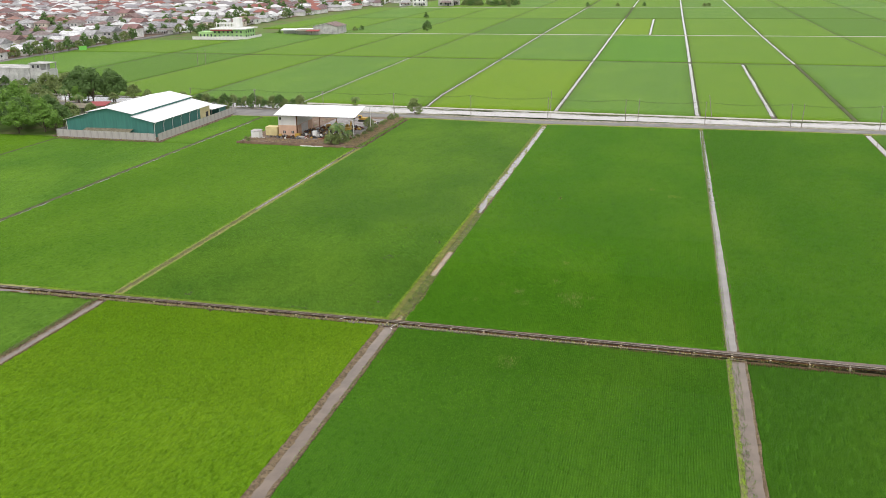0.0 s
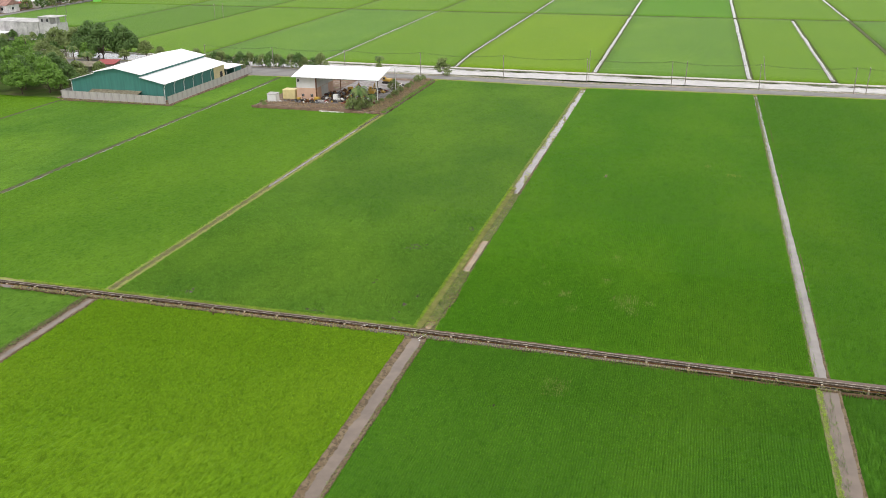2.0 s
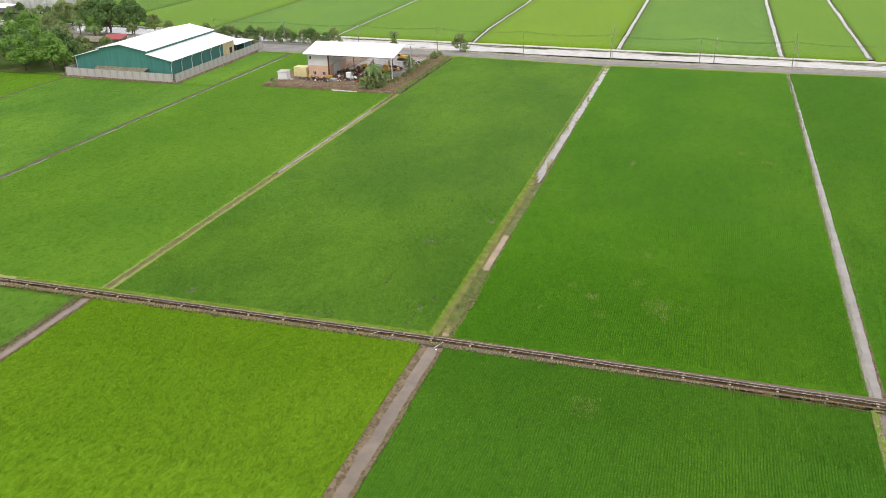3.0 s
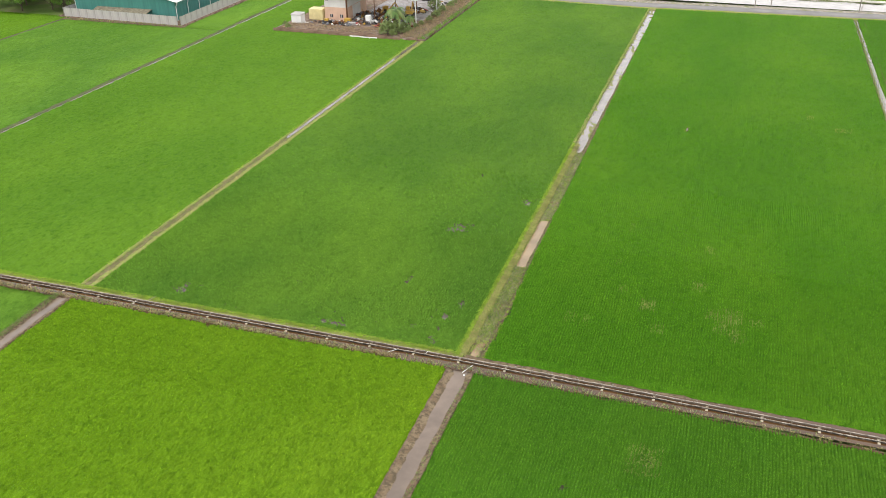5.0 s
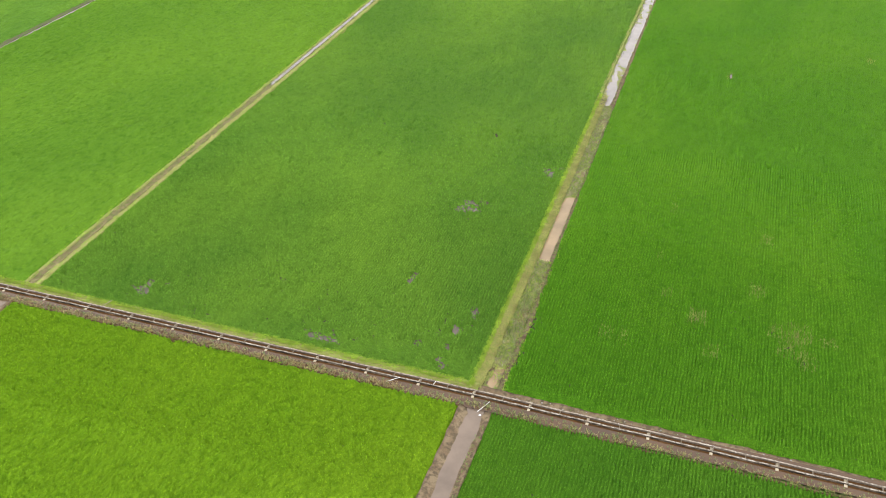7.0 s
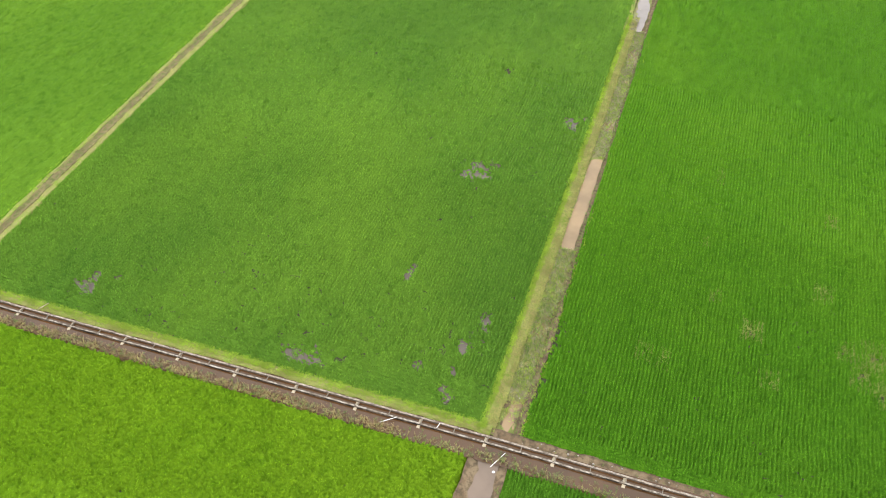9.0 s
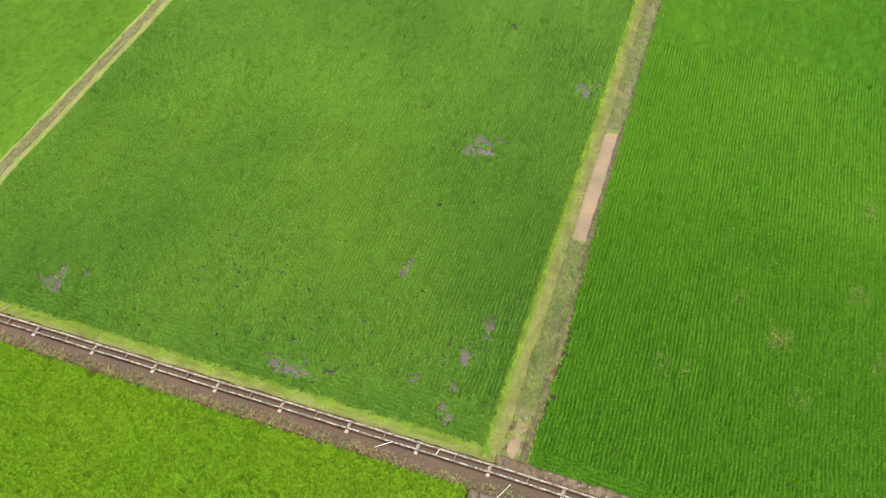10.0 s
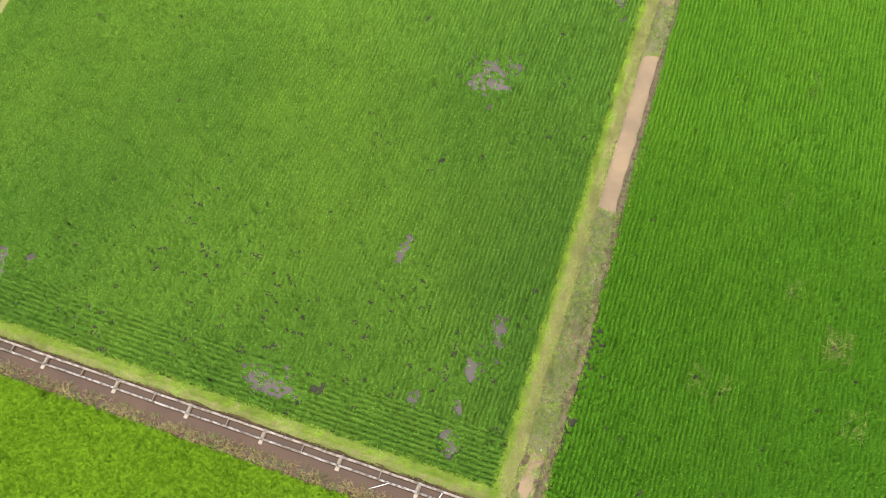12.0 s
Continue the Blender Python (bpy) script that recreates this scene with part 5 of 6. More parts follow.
def plant(protos, spots, seed):
    """Sets the first of each kind down and copies the rest: rows of kind, x, y, size."""
    r = random.Random(seed)
    used = set()
    for k, x, y, s in spots:
        m = pose(x, y, -0.1, 0, 0, r.uniform(0, 360)) @ Matrix.Scale(s, 4)
        if k not in used:
            used.add(k)
            protos[k].matrix_basis = m
        else:
            ob = copy_thing(protos[k], m)
            ob.matrix_basis = m


plant(big, [(2, -203, 188, 1.0), (2, -197, 185, 0.95), (0, -209, 178, 0.55), (2, -192, 186, 0.75), (0, -149.5, 117.5, 0.95), (0, -156.5, 114.5, 0.9), (1, -147.5, 124, 0.75), (1, -163, 122, 1.0), (0, -168, 115, 1.0), (1, -158, 131, 0.95), (2, -151.5, 133, 0.8), (0, -171, 128, 1.0),
            (0, -176, 116, 1.0), (1, -180, 124, 1.0), (2, -166, 141, 1.0), (1, -184, 140, 0.9), (2, -152, 144, 0.55), (1, -171, 172, 1.32), (1, -179, 176, 1.32), (1, -164.5, 176, 1.14),
            (2, -187, 180, 1.2), (0, -173, 166, 0.6), (2, -157, 177, 0.75), (2, -150, 175, 0.55), (1, -196, 178, 0.5), (2, -190, 165, 0.9), (2, -205, 186, 0.5), (1, -216, 196, 0.47), (2, -226, 203, 0.47),
            (1, -238, 206, 0.44), (1, -200, 168, 0.5), (0, -188, 152, 0.9), (1, -212, 176, 0.5), (2, -204, 158, 0.5), (2, -248, 200, 0.44), (1, -222, 182, 0.5), (2, -180, 158, 0.8),
            (0, -153, 123, 0.8), (1, -160, 120, 0.9), (0, -146.5, 118.5, 0.55), (2, -148, 129, 0.6), (1, -166, 134, 0.9), (0, -163, 127, 0.9), (1, -176, 134, 1.0), (0, -184, 118, 1.0), (1, -190, 128, 1.0),
            (1, -175.5, 178, 1.2), (1, -167.5, 179, 1.2), (2, -182, 184, 1.08), (2, -161, 170, 0.5), (1, -208, 196, 0.5), (2, -234, 196, 0.5), (1, -192, 142, 0.8), (2, -172, 150, 0.7)], 1)
plant(mid, [(i % 2, -135 + 2.5 * i, 168.8 + 0.9 * math.sin(i * 2.1), 0.85 + 0.17 * math.sin(i * 1.7)) for i in range(20)] + [(1, -45.4, 165.6, 1.1), (0, -130, 486, 1.5), (1, -66.5, 166.5, 0.6)], 2)
plant(shrub, [(0, -54.4, 113.6, 1.15), (0, -53.2, 115.4, 0.95), (0, -55.0, 115.4, 0.9), (1, -51.0, 118, 0.7), (1, -50.2, 124, 0.6), (0, -52.6, 140.5, 1.0), (1, -49.2, 152, 1.1), (1, -49.4, 132, 0.9), (1, -49.8, 138, 0.8),
              (1, -48.8, 156, 0.8), (1, -49.6, 128, 0.7), (1, -49.9, 135, 0.6), (1, -49.3, 143, 0.8), (1, -49.6, 147, 0.7), (1, -50.4, 121, 0.6), (0, -51.8, 116.8, 0.8), (1, -79.5, 114, 0.6), (1, -81.5, 116.5, 0.5), (0, -112, 162.5, 0.8), (1, -146, 150, 1.2), (0, -143.5, 148, 1.0)], 3)
plant(palms, [(0, -205, 174.5, 1.25), (1, -53.4, 116.4, 1.5), (0, -176, 163, 1.0), (1, -168, 160, 1.2), (1, -51.6, 120.2, 0.8), (0, -66.8, 168, 0.85), (0, -212, 166, 0.9)], 4)
strip("bund", (-50.6, -45.6), (111.5, 157.5), lambda s, t: -0.1 + 0.3 * np.sin(np.pi * s) + 0.1 * wobble(t, s, 3, 9), YARD, "overgrown earth bund beside the scrap yard", "bund", n=6, seed=81)
grass(-50.8, -46.2, 112, 157, 20, 0.0, DEADGRASS, "dead brown weeds on the earth bund", 0.8, seed=82, clump=2.0)
grass(-47.6, -45.2, 112, 157, 40, -0.15, RICE_LEAF["mid"], "green weeds at the foot of the bund", 0.4, seed=86, clump=3.0)
grass(-50.6, -47.8, 112, 154, 6, 0.1, WEED, "green weeds on the earth bund", 0.5, seed=83, clump=2.5)


# ---- poles along the road ----
def pole(h, label):
    p = empty("utility_pole")
    part("shaft", rod((0, 0, -0.5), (0, 0, h), 0.13, 0.09, 8), CONCRETE, p)
    part("crossarm", box(-0.06, 0.06, -0.7, 0.7, h - 0.35, h - 0.25), BARK, p)
    for y in (-0.6, 0.0, 0.6):
        part("insulator", rod((0, y, h - 0.25), (0, y, h - 0.08), 0.05, 0.03), WHITE_PAINT, p)
    return tagged(p, label, "utility pole", "utility poles")


POLES = [(-127, 166), (-102, 165), (-77, 164.5), (-52, 164), (-26, 163.2), (-1.2, 162.6), (22.6, 162.2), (46, 161.8), (70, 161.6), (94, 161.5), (118, 161)]
first = pole(6.8, "slim grey concrete utility pole with crossarm")
first.matrix_world = pose(*POLES[0], 0)
for x, y in POLES[1:]:
    copy_thing(first, pose(x, y, 0, 0, 0, 0))
for x, y in ((26.3, 164.0), (73.2, 162.7), (-2.5, 178), (48.4, 176.4), (-189.5, 281), (-188, 286), (-290, 401), (-287, 399), (-284, 290), (-280, 292)):
    copy_thing(first, pose(x, y, 0, 0, 2 if x != 48.4 else -9, 0))


def cable(a, b, sag, label="thin black overhead power cable"):
    n = 10
    cu = bpy.data.curves.new("power_cable", "CURVE")
    cu.dimensions, cu.bevel_depth, cu.bevel_resolution = "3D", 0.022, 1
    sp = cu.splines.new("POLY")
    sp.points.add(n)
    for i in range(n + 1):
        s = i / n
        p = Vector(a).lerp(Vector(b), s)
        sp.points[i].co = (p.x, p.y, p.z - 4 * sag * s * (1 - s), 1)
    cu.materials.append(BLACKIRON)
    return tagged(new("power_cable", cu), label, "cable", "power cables")


for (xa, ya), (xb, yb) in zip(POLES, POLES[1:]):
    for dy in (-0.6, 0.6):
        cable((xa, ya + dy, 6.75), (xb, yb + dy, 6.75), 0.7)


# ---- far buildings ----
def grey_block():
    b = empty("unfinished_building", pose(-226, 207, 0))
    part("wall", box(-24, 0, 0, 11, -0.5, 6.7), GREYWALL, b, "long raw concrete wall with pale stains")
    part("parapet", box(-24.1, 0.05, -0.1, 11.1, 6.7, 7.0), GREYWALL, b, "stained parapet")
    for i in range(6):
        part("pilaster", box(-23.2 + 4.4 * i, -22.8 + 4.4 * i, -0.14, -0.005, -0.5, 6.69), GREYWALL, b)
    part("tower", box(0.01, 8.6, 0.6, 7, -0.5, 6.1), GREYWALL, b, "stair tower of raw concrete")
    part("tower_room", box(0.1, 5.2, 0.8, 6.8, 6.1, 8.7), GREYWALL, b, "upper room of raw concrete")
    part("roof_slab", box(-0.1, 8.7, 0.4, 7.1, 8.7, 8.95), GREYWALL, b, "flat raw concrete roof slab")
    for y in (0.9, 6.5):
        part("column", box(8.1, 8.4, y, y + 0.3, 6.1, 8.7), GREYWALL, b)
    for x, z in ((1.2, 7.0), (3.7, 7.0), (6.3, 3.6)):
        part("window", box(x, x + 0.9, 0.54 if z < 6 else 0.74, 0.66 if z < 6 else 0.86, z, z + 1.1), DARK, b, "dark empty window opening")
    part("roof", slope([(-24, -7, 2.4), (-13, -7, 2.4), (-13, -0.2, 3.0), (-24, -0.2, 3.0)]), WHITE_ROOF, b, "pale lean-to roof")
    return tagged(b, "unfinished whitish grey concrete building with stair tower", "building")


def green_hall():
    """The mint-green two-storey hall with a roof terrace frame."""
    b = empty("public_hall", pose(-240, 419, 0))
    part("wall", box(-22, 9, 0, 20, -0.5, 6.6), GREENWALL, b, "mint-green plastered walls")
    part("wing", box(-37, -22.02, 2, 16, -0.5, 4.6), GREENWALL, b, "lower mint-green wing")
    part("roof_slab", box(-24, 11, -2.2, 22, 6.62, 7.3, 0.05), WHITE_PAINT, b, "wide white roof slab")
    part("canopy", box(-23, -2, -2.4, -2.2, 5.6, 6.6), REDPAINT, b, "thin red canopy edge")
    for i in range(7):
        x = -20.5 + 4.2 * i
        for z in (0.9, 4.0):
            wdw = part("window", box(x, x + 1.5, -0.06, 0.02, z, z + 1.5), GLASS, b)
            part("frame", box(x + 0.7, x + 0.8, -0.09, -0.06, z, z + 1.5), WHITE_PAINT, wdw)
    for i in range(4):
        y = 2 + 4.6 * i
        for z in (0.9, 4.0):
            part("window", box(8.98, 9.06, y, y + 1.5, z, z + 1.5), GLASS, b)
    for i in range(4):
        x = -35.5 + 3.4 * i
        part("window", box(x, x + 1.3, 1.94, 2.02, 1.2, 3.0), GLASS, b)
    for i in range(6):
        part("terrace_column", box(-20 + 3.1 * i, -19.4 + 3.1 * i, 4, 4.6, 7.3, 11.6), WHITE_PAINT, b)
        part("terrace_column", box(-20 + 3.1 * i, -19.4 + 3.1 * i, 12, 12.6, 7.3, 11.6), WHITE_PAINT, b)
    part("terrace_beam", box(-20.2, -3.4, 3.8, 4.8, 10.3, 10.9), WHITE_PAINT, b)
    part("terrace_beam", box(-20.2, -3.4, 11.8, 12.8, 10.3, 10.9), WHITE_PAINT, b)
    part("stair_tower", box(-5.6, 0.6, 8, 14, 7.3, 14.4), WHITE_PAINT, b, "white stair tower")
    part("wall", box(-40, -12, -4, -3.6, -0.5, 1.7), WHITE_PAINT, b, "white perimeter wall")
    part("wall", box(-11.98, 12, -4, -3.6, -0.5, 1.9), WHITE_PAINT, b, "white perimeter wall")
    part("wall", box(12, 12.4, -4, 26, -0.5, 1.7), WHITE_PAINT, b, "white perimeter wall")
    b.scale = (0.74, 0.74, 0.88)
    return tagged(b, "mint-green public hall with white roof terrace frame", "building")


def grey_barn():
    b = empty("barn", pose(-193, 458, 0))
    part("wall", prism([(-9, -0.5), (-9, 5), (0, 7), (8, 5), (8, -0.5)], 0, 18), GREYWALL, b, "grey sheet walls")
    part("roof", slope([(-9.6, -0.5, 4.9), (0, -0.5, 7.05), (0, 18.5, 7.05), (-9.6, 18.5, 4.9)]), ROOFS, b)
    part("roof", slope([(0.01, -0.5, 7.05), (8.6, -0.5, 4.9), (8.6, 18.5, 4.9), (0.01, 18.5, 7.05)]), ROOFS, b)
    return tagged(b, "grey sheet-metal farm barn with shallow roof", "barn")


grey_block()
green_hall()
grey_barn()


def house(w, d, h, kind, label, floors=1):
    """A town house: walls, hipped or gabled roof, windows, door and a lean-to porch."""
    b = empty("town_house")
    part("wall", box(-w / 2, w / 2, -d / 2, d / 2, -0.5, h), TOWNWALL, b)
    o, rise = 0.7, 0.22 * d + 0.4
    x0, x1, y0, y1 = -w / 2 - o, w / 2 + o, -d / 2 - o, d / 2 + o
    e = h - 0.1
    if kind == "hip":
        k = max(0.3, w / 2 - d / 2 + 0.4)
        pts = [(x0, y0, e), (x1, y0, e), (x1, y1, e), (x0, y1, e), (-k, 0, e + rise), (k, 0, e + rise)]
        bm = solid(pts, [(0, 1, 5, 4), (1, 2, 5), (2, 3, 4, 5), (3, 0, 4), (3, 2, 1, 0)])
    elif kind == "gable":
        pts = [(x0, y0, e), (x1, y0, e), (x1, y1, e), (x0, y1, e), (x0, 0, e + rise), (x1, 0, e + rise)]
        bm = solid(pts, [(0, 1, 5, 4), (2, 3, 4, 5), (1, 2, 5), (3, 0, 4), (3, 2, 1, 0)])
    else:
        bm = slope([(x0, y0, e + 0.05), (x1, y0, e + 0.05), (x1, y1, e + 0.7), (x0, y1, e + 0.7)], 0.12)
    part("roof", bm, ROOFS, b)
    part("porch_roof", slope([(-w * 0.3, y0 - 2.2, 2.3), (w * 0.35, y0 - 2.2, 2.3), (w * 0.35, -d / 2, 2.9), (-w * 0.3, -d / 2, 2.9)], 0.1), ROOFS, b)
    for f in range(floors):
        for x in (-w * 0.32, 0.0, w * 0.32):
            part("window", box(x - 0.6, x + 0.6, -d / 2 - 0.04, -d / 2 + 0.02, 1.0 + 3.0 * f, 2.2 + 3.0 * f), GLASS, b)
    part("window", box(w / 2 - 0.02, w / 2 + 0.04, -0.7, 0.7, 1.0, 2.2), GLASS, b)
    part("door", box(w * 0.12, w * 0.12 + 0.95, -d / 2 - 0.05, -d / 2 + 0.02, 0.0, 2.05), DARK, b)
    return tagged(b, label, "house", "town houses")


protos = [house(12, 9, 3.4, "hip", "small town house with hipped sheet roof"), house(14, 10, 3.6, "gable", "single-storey town house with gabled roof"),
          house(11, 9, 6.4, "hip", "two-storey town house with hipped roof", 2), house(15, 9, 3.3, "flat", "low town house with flat sheet roof"),
          house(10, 12, 6.2, "gable", "two-storey town house with gabled roof", 2), house(9, 8, 3.2, "gable", "small town house with gabled roof")]


def town_edge(y):
    """The east side of the town at a distance y."""
    return np.interp(y, [250, 430, 470, 520, 600, 700, 780, 1000], [-313, -312, -300, -283, -290, -285, -262, -262])


r = random.Random(77)
placed, used, far = 0, set(), []
row = 0
y = 276.0
while y < 960:
    row += 1
    x = float(town_edge(y)) - 7 - r.uniform(0, 4)
    limit = -0.88 * (y + 60) - 70
    while x > max(limit, -960):
        k = r.choice([0, 0, 1, 1, 2, 3, 4, 5, 5])
        px, py, a = x + r.uniform(-2, 2), y + r.uniform(-3, 3), r.choice([0, 90, 0, 180]) + r.uniform(-8, 8)
        if r.random() > 0.13:
            if placed < 300:
                m = pose(px, py, 0, 0, 0, a) @ Matrix.Scale(r.uniform(0.7, 1.0), 4)
                if k not in used:
                    used.add(k)
                    protos[k].matrix_basis = m
                else:
                    copy_thing(protos[k], m).matrix_basis = m
                placed += 1
            else:
                far.append((px, py, a, k))
        x -= r.uniform(10.5, 15)
    y += r.uniform(11, 13.5) + 0.004 * y

# far rows of the town, too small to tell apart one by one
ISLEROOF = Mat("far_town_roofs", 0.8)
ramp = ISLEROOF.nt.nodes.new("ShaderNodeValToRGB")
ramp.color_ramp.interpolation = "CONSTANT"
cols = [(0.20, 0.10, 0.09), (0.34, 0.33, 0.33), (0.18, 0.12, 0.12), (0.54, 0.53, 0.52), (0.28, 0.11, 0.09), (0.27, 0.25, 0.26), (0.62, 0.61, 0.60)]
while len(ramp.color_ramp.elements) < len(cols):
    ramp.color_ramp.elements.new(0.5)
for i, c in enumerate(cols):
    ramp.color_ramp.elements[i].position = i / len(cols)
    ramp.color_ramp.elements[i].color = (*c, 1)
ISLEROOF.link(ISLEROOF.island(), ramp.inputs["Fac"])
ISLEROOF.colour(ramp.outputs["Color"])
walls, roofs = [[], []], [[], []]
for px, py, a, k in far:
    w, d, h = 9 + 2 * (k % 3), 7 + (k % 2), (5.6 if k in (2, 4) else 3.2)
    ca, sa = math.cos(radians(a)), math.sin(radians(a))

    def turned(x, y, z):
        return (px + ca * x - sa * y, py + sa * x + ca * y, z)

    n = len(walls[0])
    walls[0] += [turned(x, y, z) for z in (-0.5, h) for x, y in ((-w / 2, -d / 2), (w / 2, -d / 2), (w / 2, d / 2), (-w / 2, d / 2))]
    walls[1] += [(n + i, n + (i + 1) % 4, n + 4 + (i + 1) % 4, n + 4 + i) for i in range(4)]
    n = len(roofs[0])
    roofs[0] += [turned(x, y, h - 0.1) for x, y in ((-w / 2 - .7, -d / 2 - .7), (w / 2 + .7, -d / 2 - .7), (w / 2 + .7, d / 2 + .7), (-w / 2 - .7, d / 2 + .7))] + [turned(-w / 4, 0, h + 2.3), turned(w / 4, 0, h + 2.3)]
    roofs[1] += [(n, n + 1, n + 5, n + 4), (n + 2, n + 3, n + 4, n + 5), (n + 1, n + 2, n + 5, n + 5), (n + 3, n, n + 4, n + 4)]
if far:
    town = tagged(new("far_town", np_mesh("far_town", walls[0], walls[1], TOWNWALL)), "distant rows of pale low town houses", "town", kind="stuff")
    tops = [f if f[2] != f[3] else f[:3] + (f[3],) for f in roofs[1]]
    me = bpy.data.meshes.new("roofs")
    me.from_pydata(roofs[0], [], [f if f[2] != f[3] else f[:3] for f in tops])
    me.materials.append(ISLEROOF.m)
    ob = new("roofs", me)
    ob.parent = town
    tagged(ob, "mixed red, brown and grey roofs", kind="stuff")

townground = new("town_ground", np_mesh("town_ground", *sheet(np.array([[-1100, -1100, -1100.0], [-306, -306, -262]]), np.array([[200, 450, 1100], [262, 450, 1100.0]]), np.full((2, 3), -0.25), -0.8), YARD))
tagged(townground, "dusty ground between the town houses", "ground", kind="structure")

townroad = new("road", np_mesh("road", *sheet(np.array([[-311, -311.0], [-305, -305]]), np.array([[190, 480.0], [190, 480]]), np.full((2, 2), -0.1), -0.8), ROAD))
tagged(townroad, "grey road along the town's edge", "road", kind="structure")

# trees in and before the town
r = random.Random(5)
spots = []
for i in range(260):
    y = r.uniform(262, 900)
    x = float(town_edge(y)) - abs(r.gauss(0, 1)) * 90 - 2
    if x > -0.88 * (y + 60) - 60:
        spots.append((x, y, r.uniform(0.8, 1.4)))
for i in range(26):
    y = 300 + 8 * i
    if not 405 < y < 445:
        spots.append((float(town_edge(y)) + r.uniform(1, 7), y, r.uniform(0.8, 1.3)))
for x, y, s in [(-303, 352, 0.8), (-301, 372, 0.7), (-282, 448, 0.9), (-274, 470, 1.0), (-262, 455, 0.7), (-258, 478, 0.6), (-228, 460, 0.4), (-222, 468, 0.4), (-212, 470, 0.45), (-181, 482, 0.6), (-178, 488, 0.55)]:
    spots.append((x, y, s))
for i in range(30):
    spots.append((-178 + 1.9 * i + r.uniform(-2, 2), 800 + r.uniform(-8, 14), r.uniform(0.7, 1.1)))
for x, y in [(-125, 770), (-48, 772), (-20, 775), (5, 774), (60, 772), (-165, 610), (64, 776)]:
    spots.append((x, y, 0.7))
for i, (x, y, s) in enumerate(spots):
    m = pose(x, y, -0.2, 0, 0, r.uniform(0, 360)) @ Matrix.Scale(s, 4)
    if i < 2:
        town_trees[i].matrix_basis = m
    else:
        copy_thing(town_trees[i % 2], m).matrix_basis = m


def stall(x, y, a, w, material, label):
    s = empty("stall", pose(x, y, 0, 0, 0, a))
    part("roof", slope([(-w / 2, -2.6, 2.5), (w / 2, -2.6, 2.5), (w / 2, 2.6, 3.2), (-w / 2, 2.6, 3.2)]), material, s)
    part("wall", box(-w / 2 + 0.3, w / 2 - 0.3, 2.2, 2.4, -0.3, 3.0), PALEWALL, s)
    for px in (-w / 2 + 0.3, w / 2 - 0.3):
        part("post", rod((px, -2.4, -0.3), (px, -2.4, 2.55), 0.07), BLACKIRON, s)
    return tagged(s, label, "stall", "roadside stalls")


stall(-318, 284, 92, 9, BLUEPAINT, "roadside stall with faded blue roof")
stall(-319, 296, 92, 8, WHITE_ROOF, "roadside stall with white sheet roof")
stall(-318, 308, 90, 8, REDPAINT, "roadside stall with dull red roof")
stall(-153.5, 150.5, 10, 7, REDPAINT, "small shelter with dull red roof among trees")
stall(-158, 146, 0, 8, RUSTROOF, "brown-roofed shelter among the trees")
stall(-186, 146, 0, 6, WHITE_ROOF, "white-roofed shelter among the trees")
low_shed = [(-218, 458, 14, WHITE_ROOF), (-206, 452, 12, RUSTROOF), (-209, 462, 12, WHITE_ROOF), (-199, 450, 9, REDPAINT)]
for x, y, w, mtl in low_shed:
    stall(x, y, 4, w, mtl, "low farm shed with sheet roof beside the barn")


def signboard(x, y):
    s = empty("signboard", pose(x, y, 0, 0, 0, 62))
    part("board", box(-2.3, 2.3, -0.08, 0.08, 0.6, 2.9), plain("lime_board", (0.22, 0.62, 0.12), 0.1, 0.5), s, "plain lime green board")
    for px in (-1.8, 1.8):
        part("post", rod((px, 0.15, -0.8), (px, 0.15, 2.8), 0.1), BLACKIRON, s)
    return tagged(s, "lime green signboard at the field edge", "signboard")


signboard(-294, 336)
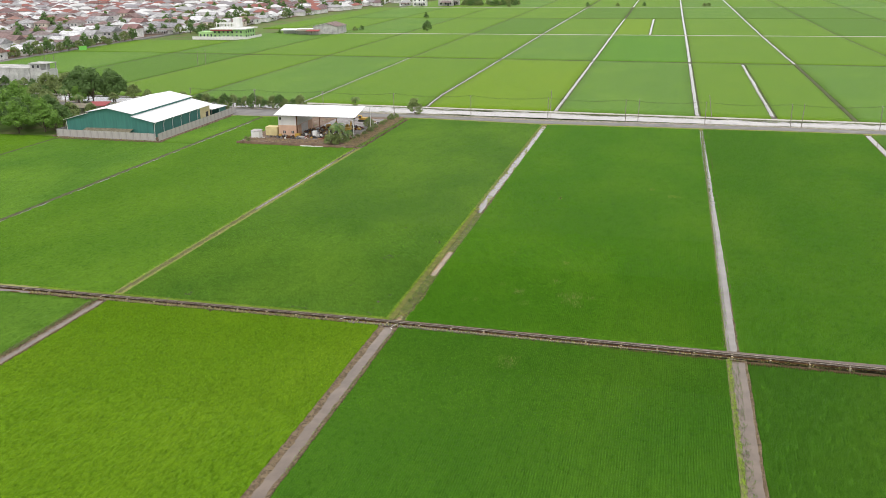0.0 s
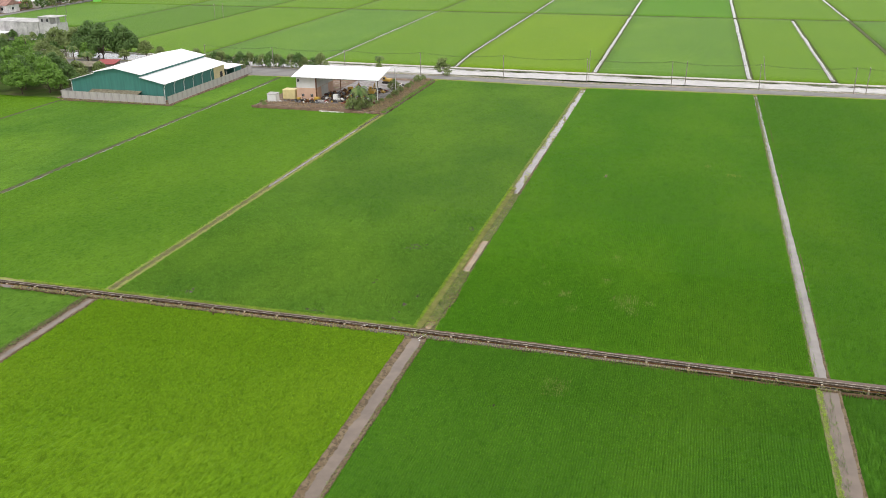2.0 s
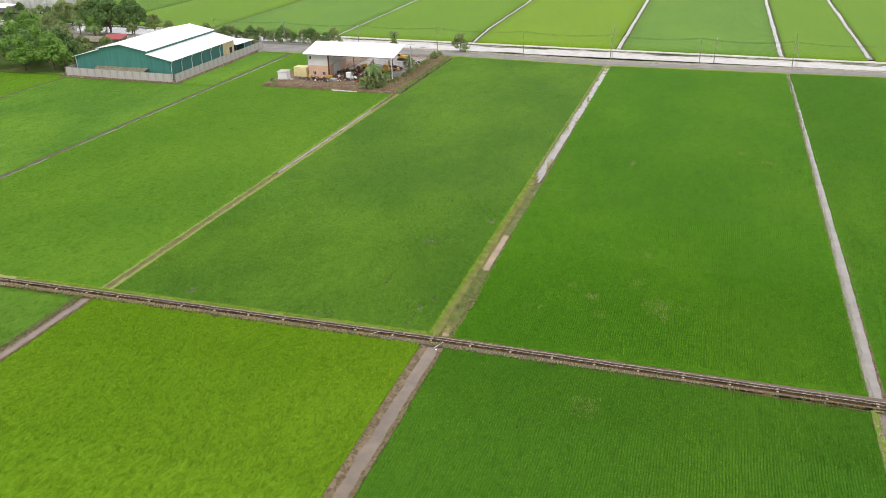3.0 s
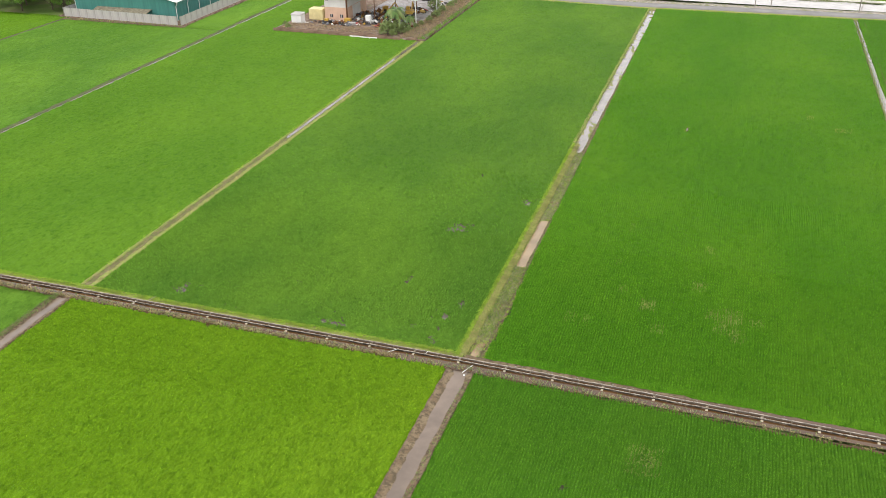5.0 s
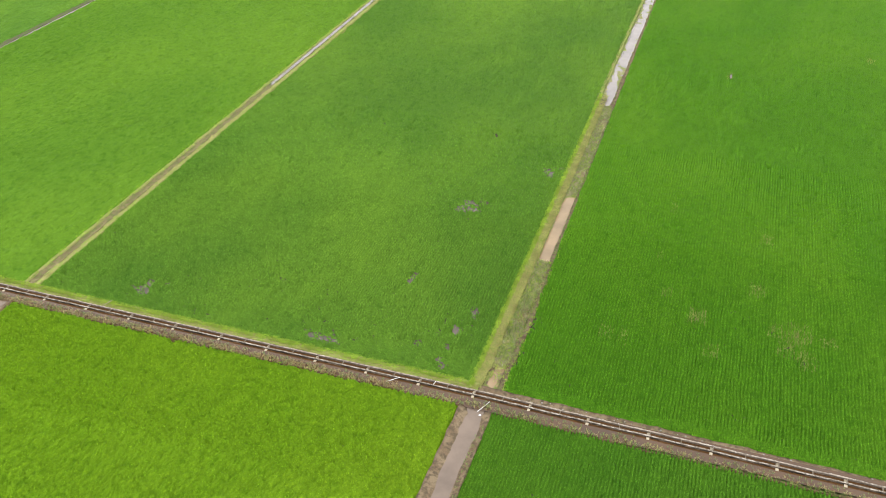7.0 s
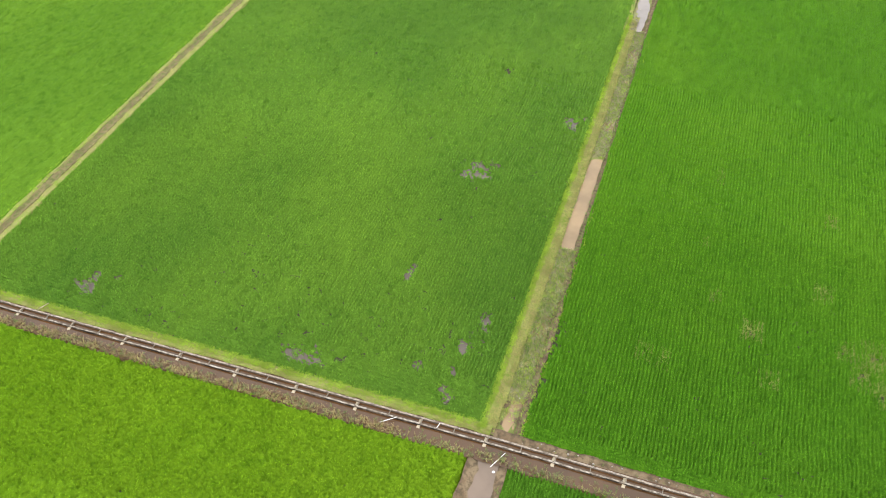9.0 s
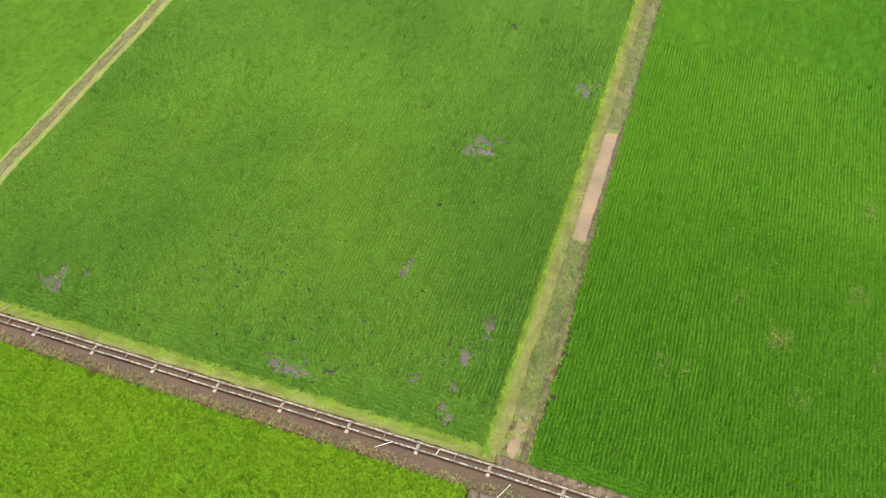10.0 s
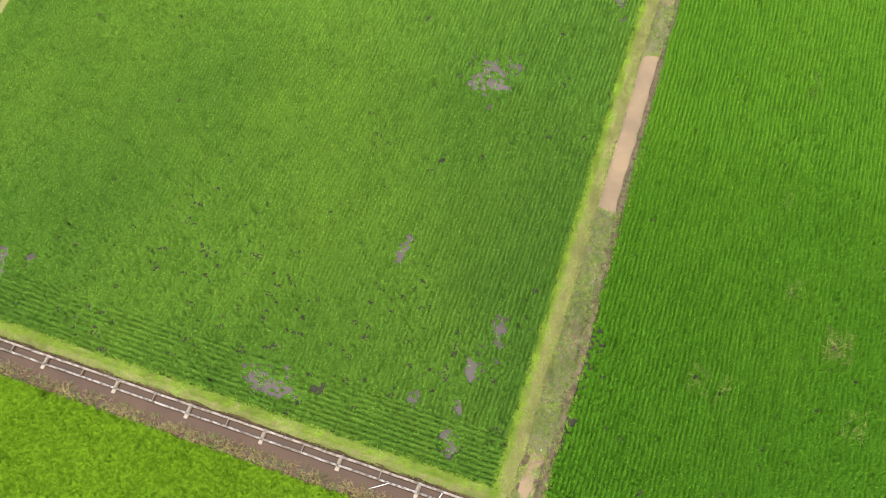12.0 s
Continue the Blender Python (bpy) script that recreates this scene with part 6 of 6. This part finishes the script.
# white farmhouses far across the plain
for x, y, k, s in ((-222, 792, 2, 1.3), (-196, 800, 4, 1.5), (-192, 812, 2, 1.3), (-240, 800, 0, 1.0)):
    m = pose(x, y, 0, 0, 0, 10) @ Matrix.Scale(s, 4)
    copy_thing(protos[k], m).matrix_basis = m

# ---- small things at the flume crossing ----
def pipe(a, b, rad, material, label, category="pipe"):
    return tagged(part("pipe", rod(a, b, rad, sides=8), material), label, category)


pipe((-8.35, -1.05, -0.1), (-7.35, -0.42, 0.10), 0.026, WHITE_PAINT, "white plastic pipe leaning on the flume")
pipe((-0.25, -2.0, -0.16), (0.4, -0.75, -0.06), 0.028, WHITE_PAINT, "white plastic pipe lying across the mud")
pipe((-4.5, -0.4, 0.09), (-4.4, 0.0, 0.12), 0.03, WHITE_PAINT, "short white pipe on the flume edge")
pipe((-37.3, 0.35, -0.2), (-36.6, 1.0, 0.15), 0.03, TANCON, "pale pole leaning in the grass bank")


def rag(x, y, z, s, seed, label):
    """A crumpled bag or sheet."""
    q = random.Random(seed)
    bm = bmesh.new()
    bmesh.ops.create_icosphere(bm, subdivisions=2, radius=s)
    for v in bm.verts:
        v.co = Vector((v.co.x * q.uniform(0.7, 1.3), v.co.y * q.uniform(0.6, 1.2), v.co.z * 0.35 * q.uniform(0.5, 1.4)))
    ob = part("plastic_bag", bm, WHITE_PAINT)
    ob.matrix_world = pose(x, y, z)
    return tagged(ob, label, "bag", "litter")


rag(0.05, -2.3, -0.17, 0.1, 1, "crumpled white plastic bag on the mud")
rag(0.1, 4.1, -0.40, 0.05, 2, "small white litter in the ditch")
rag(-0.9, 6.0, -0.25, 0.035, 3, "small white litter beside the path")
for i in range(60):
    q = random.Random(i)
    x = q.uniform(0.8, 40)
    bm = bmesh.new()
    bmesh.ops.create_icosphere(bm, subdivisions=1, radius=q.uniform(0.03, 0.10))
    for v in bm.verts:
        v.co *= q.uniform(0.7, 1.2)
    ob = part("stone", bm, CONCRETE)
    ob.matrix_world = pose(x, q.uniform(0.2, 0.85) + float(flume_y(x)), -0.28)
    tagged(ob, "rough lump of rubble on the earth bank", "stone", "rubble stones")
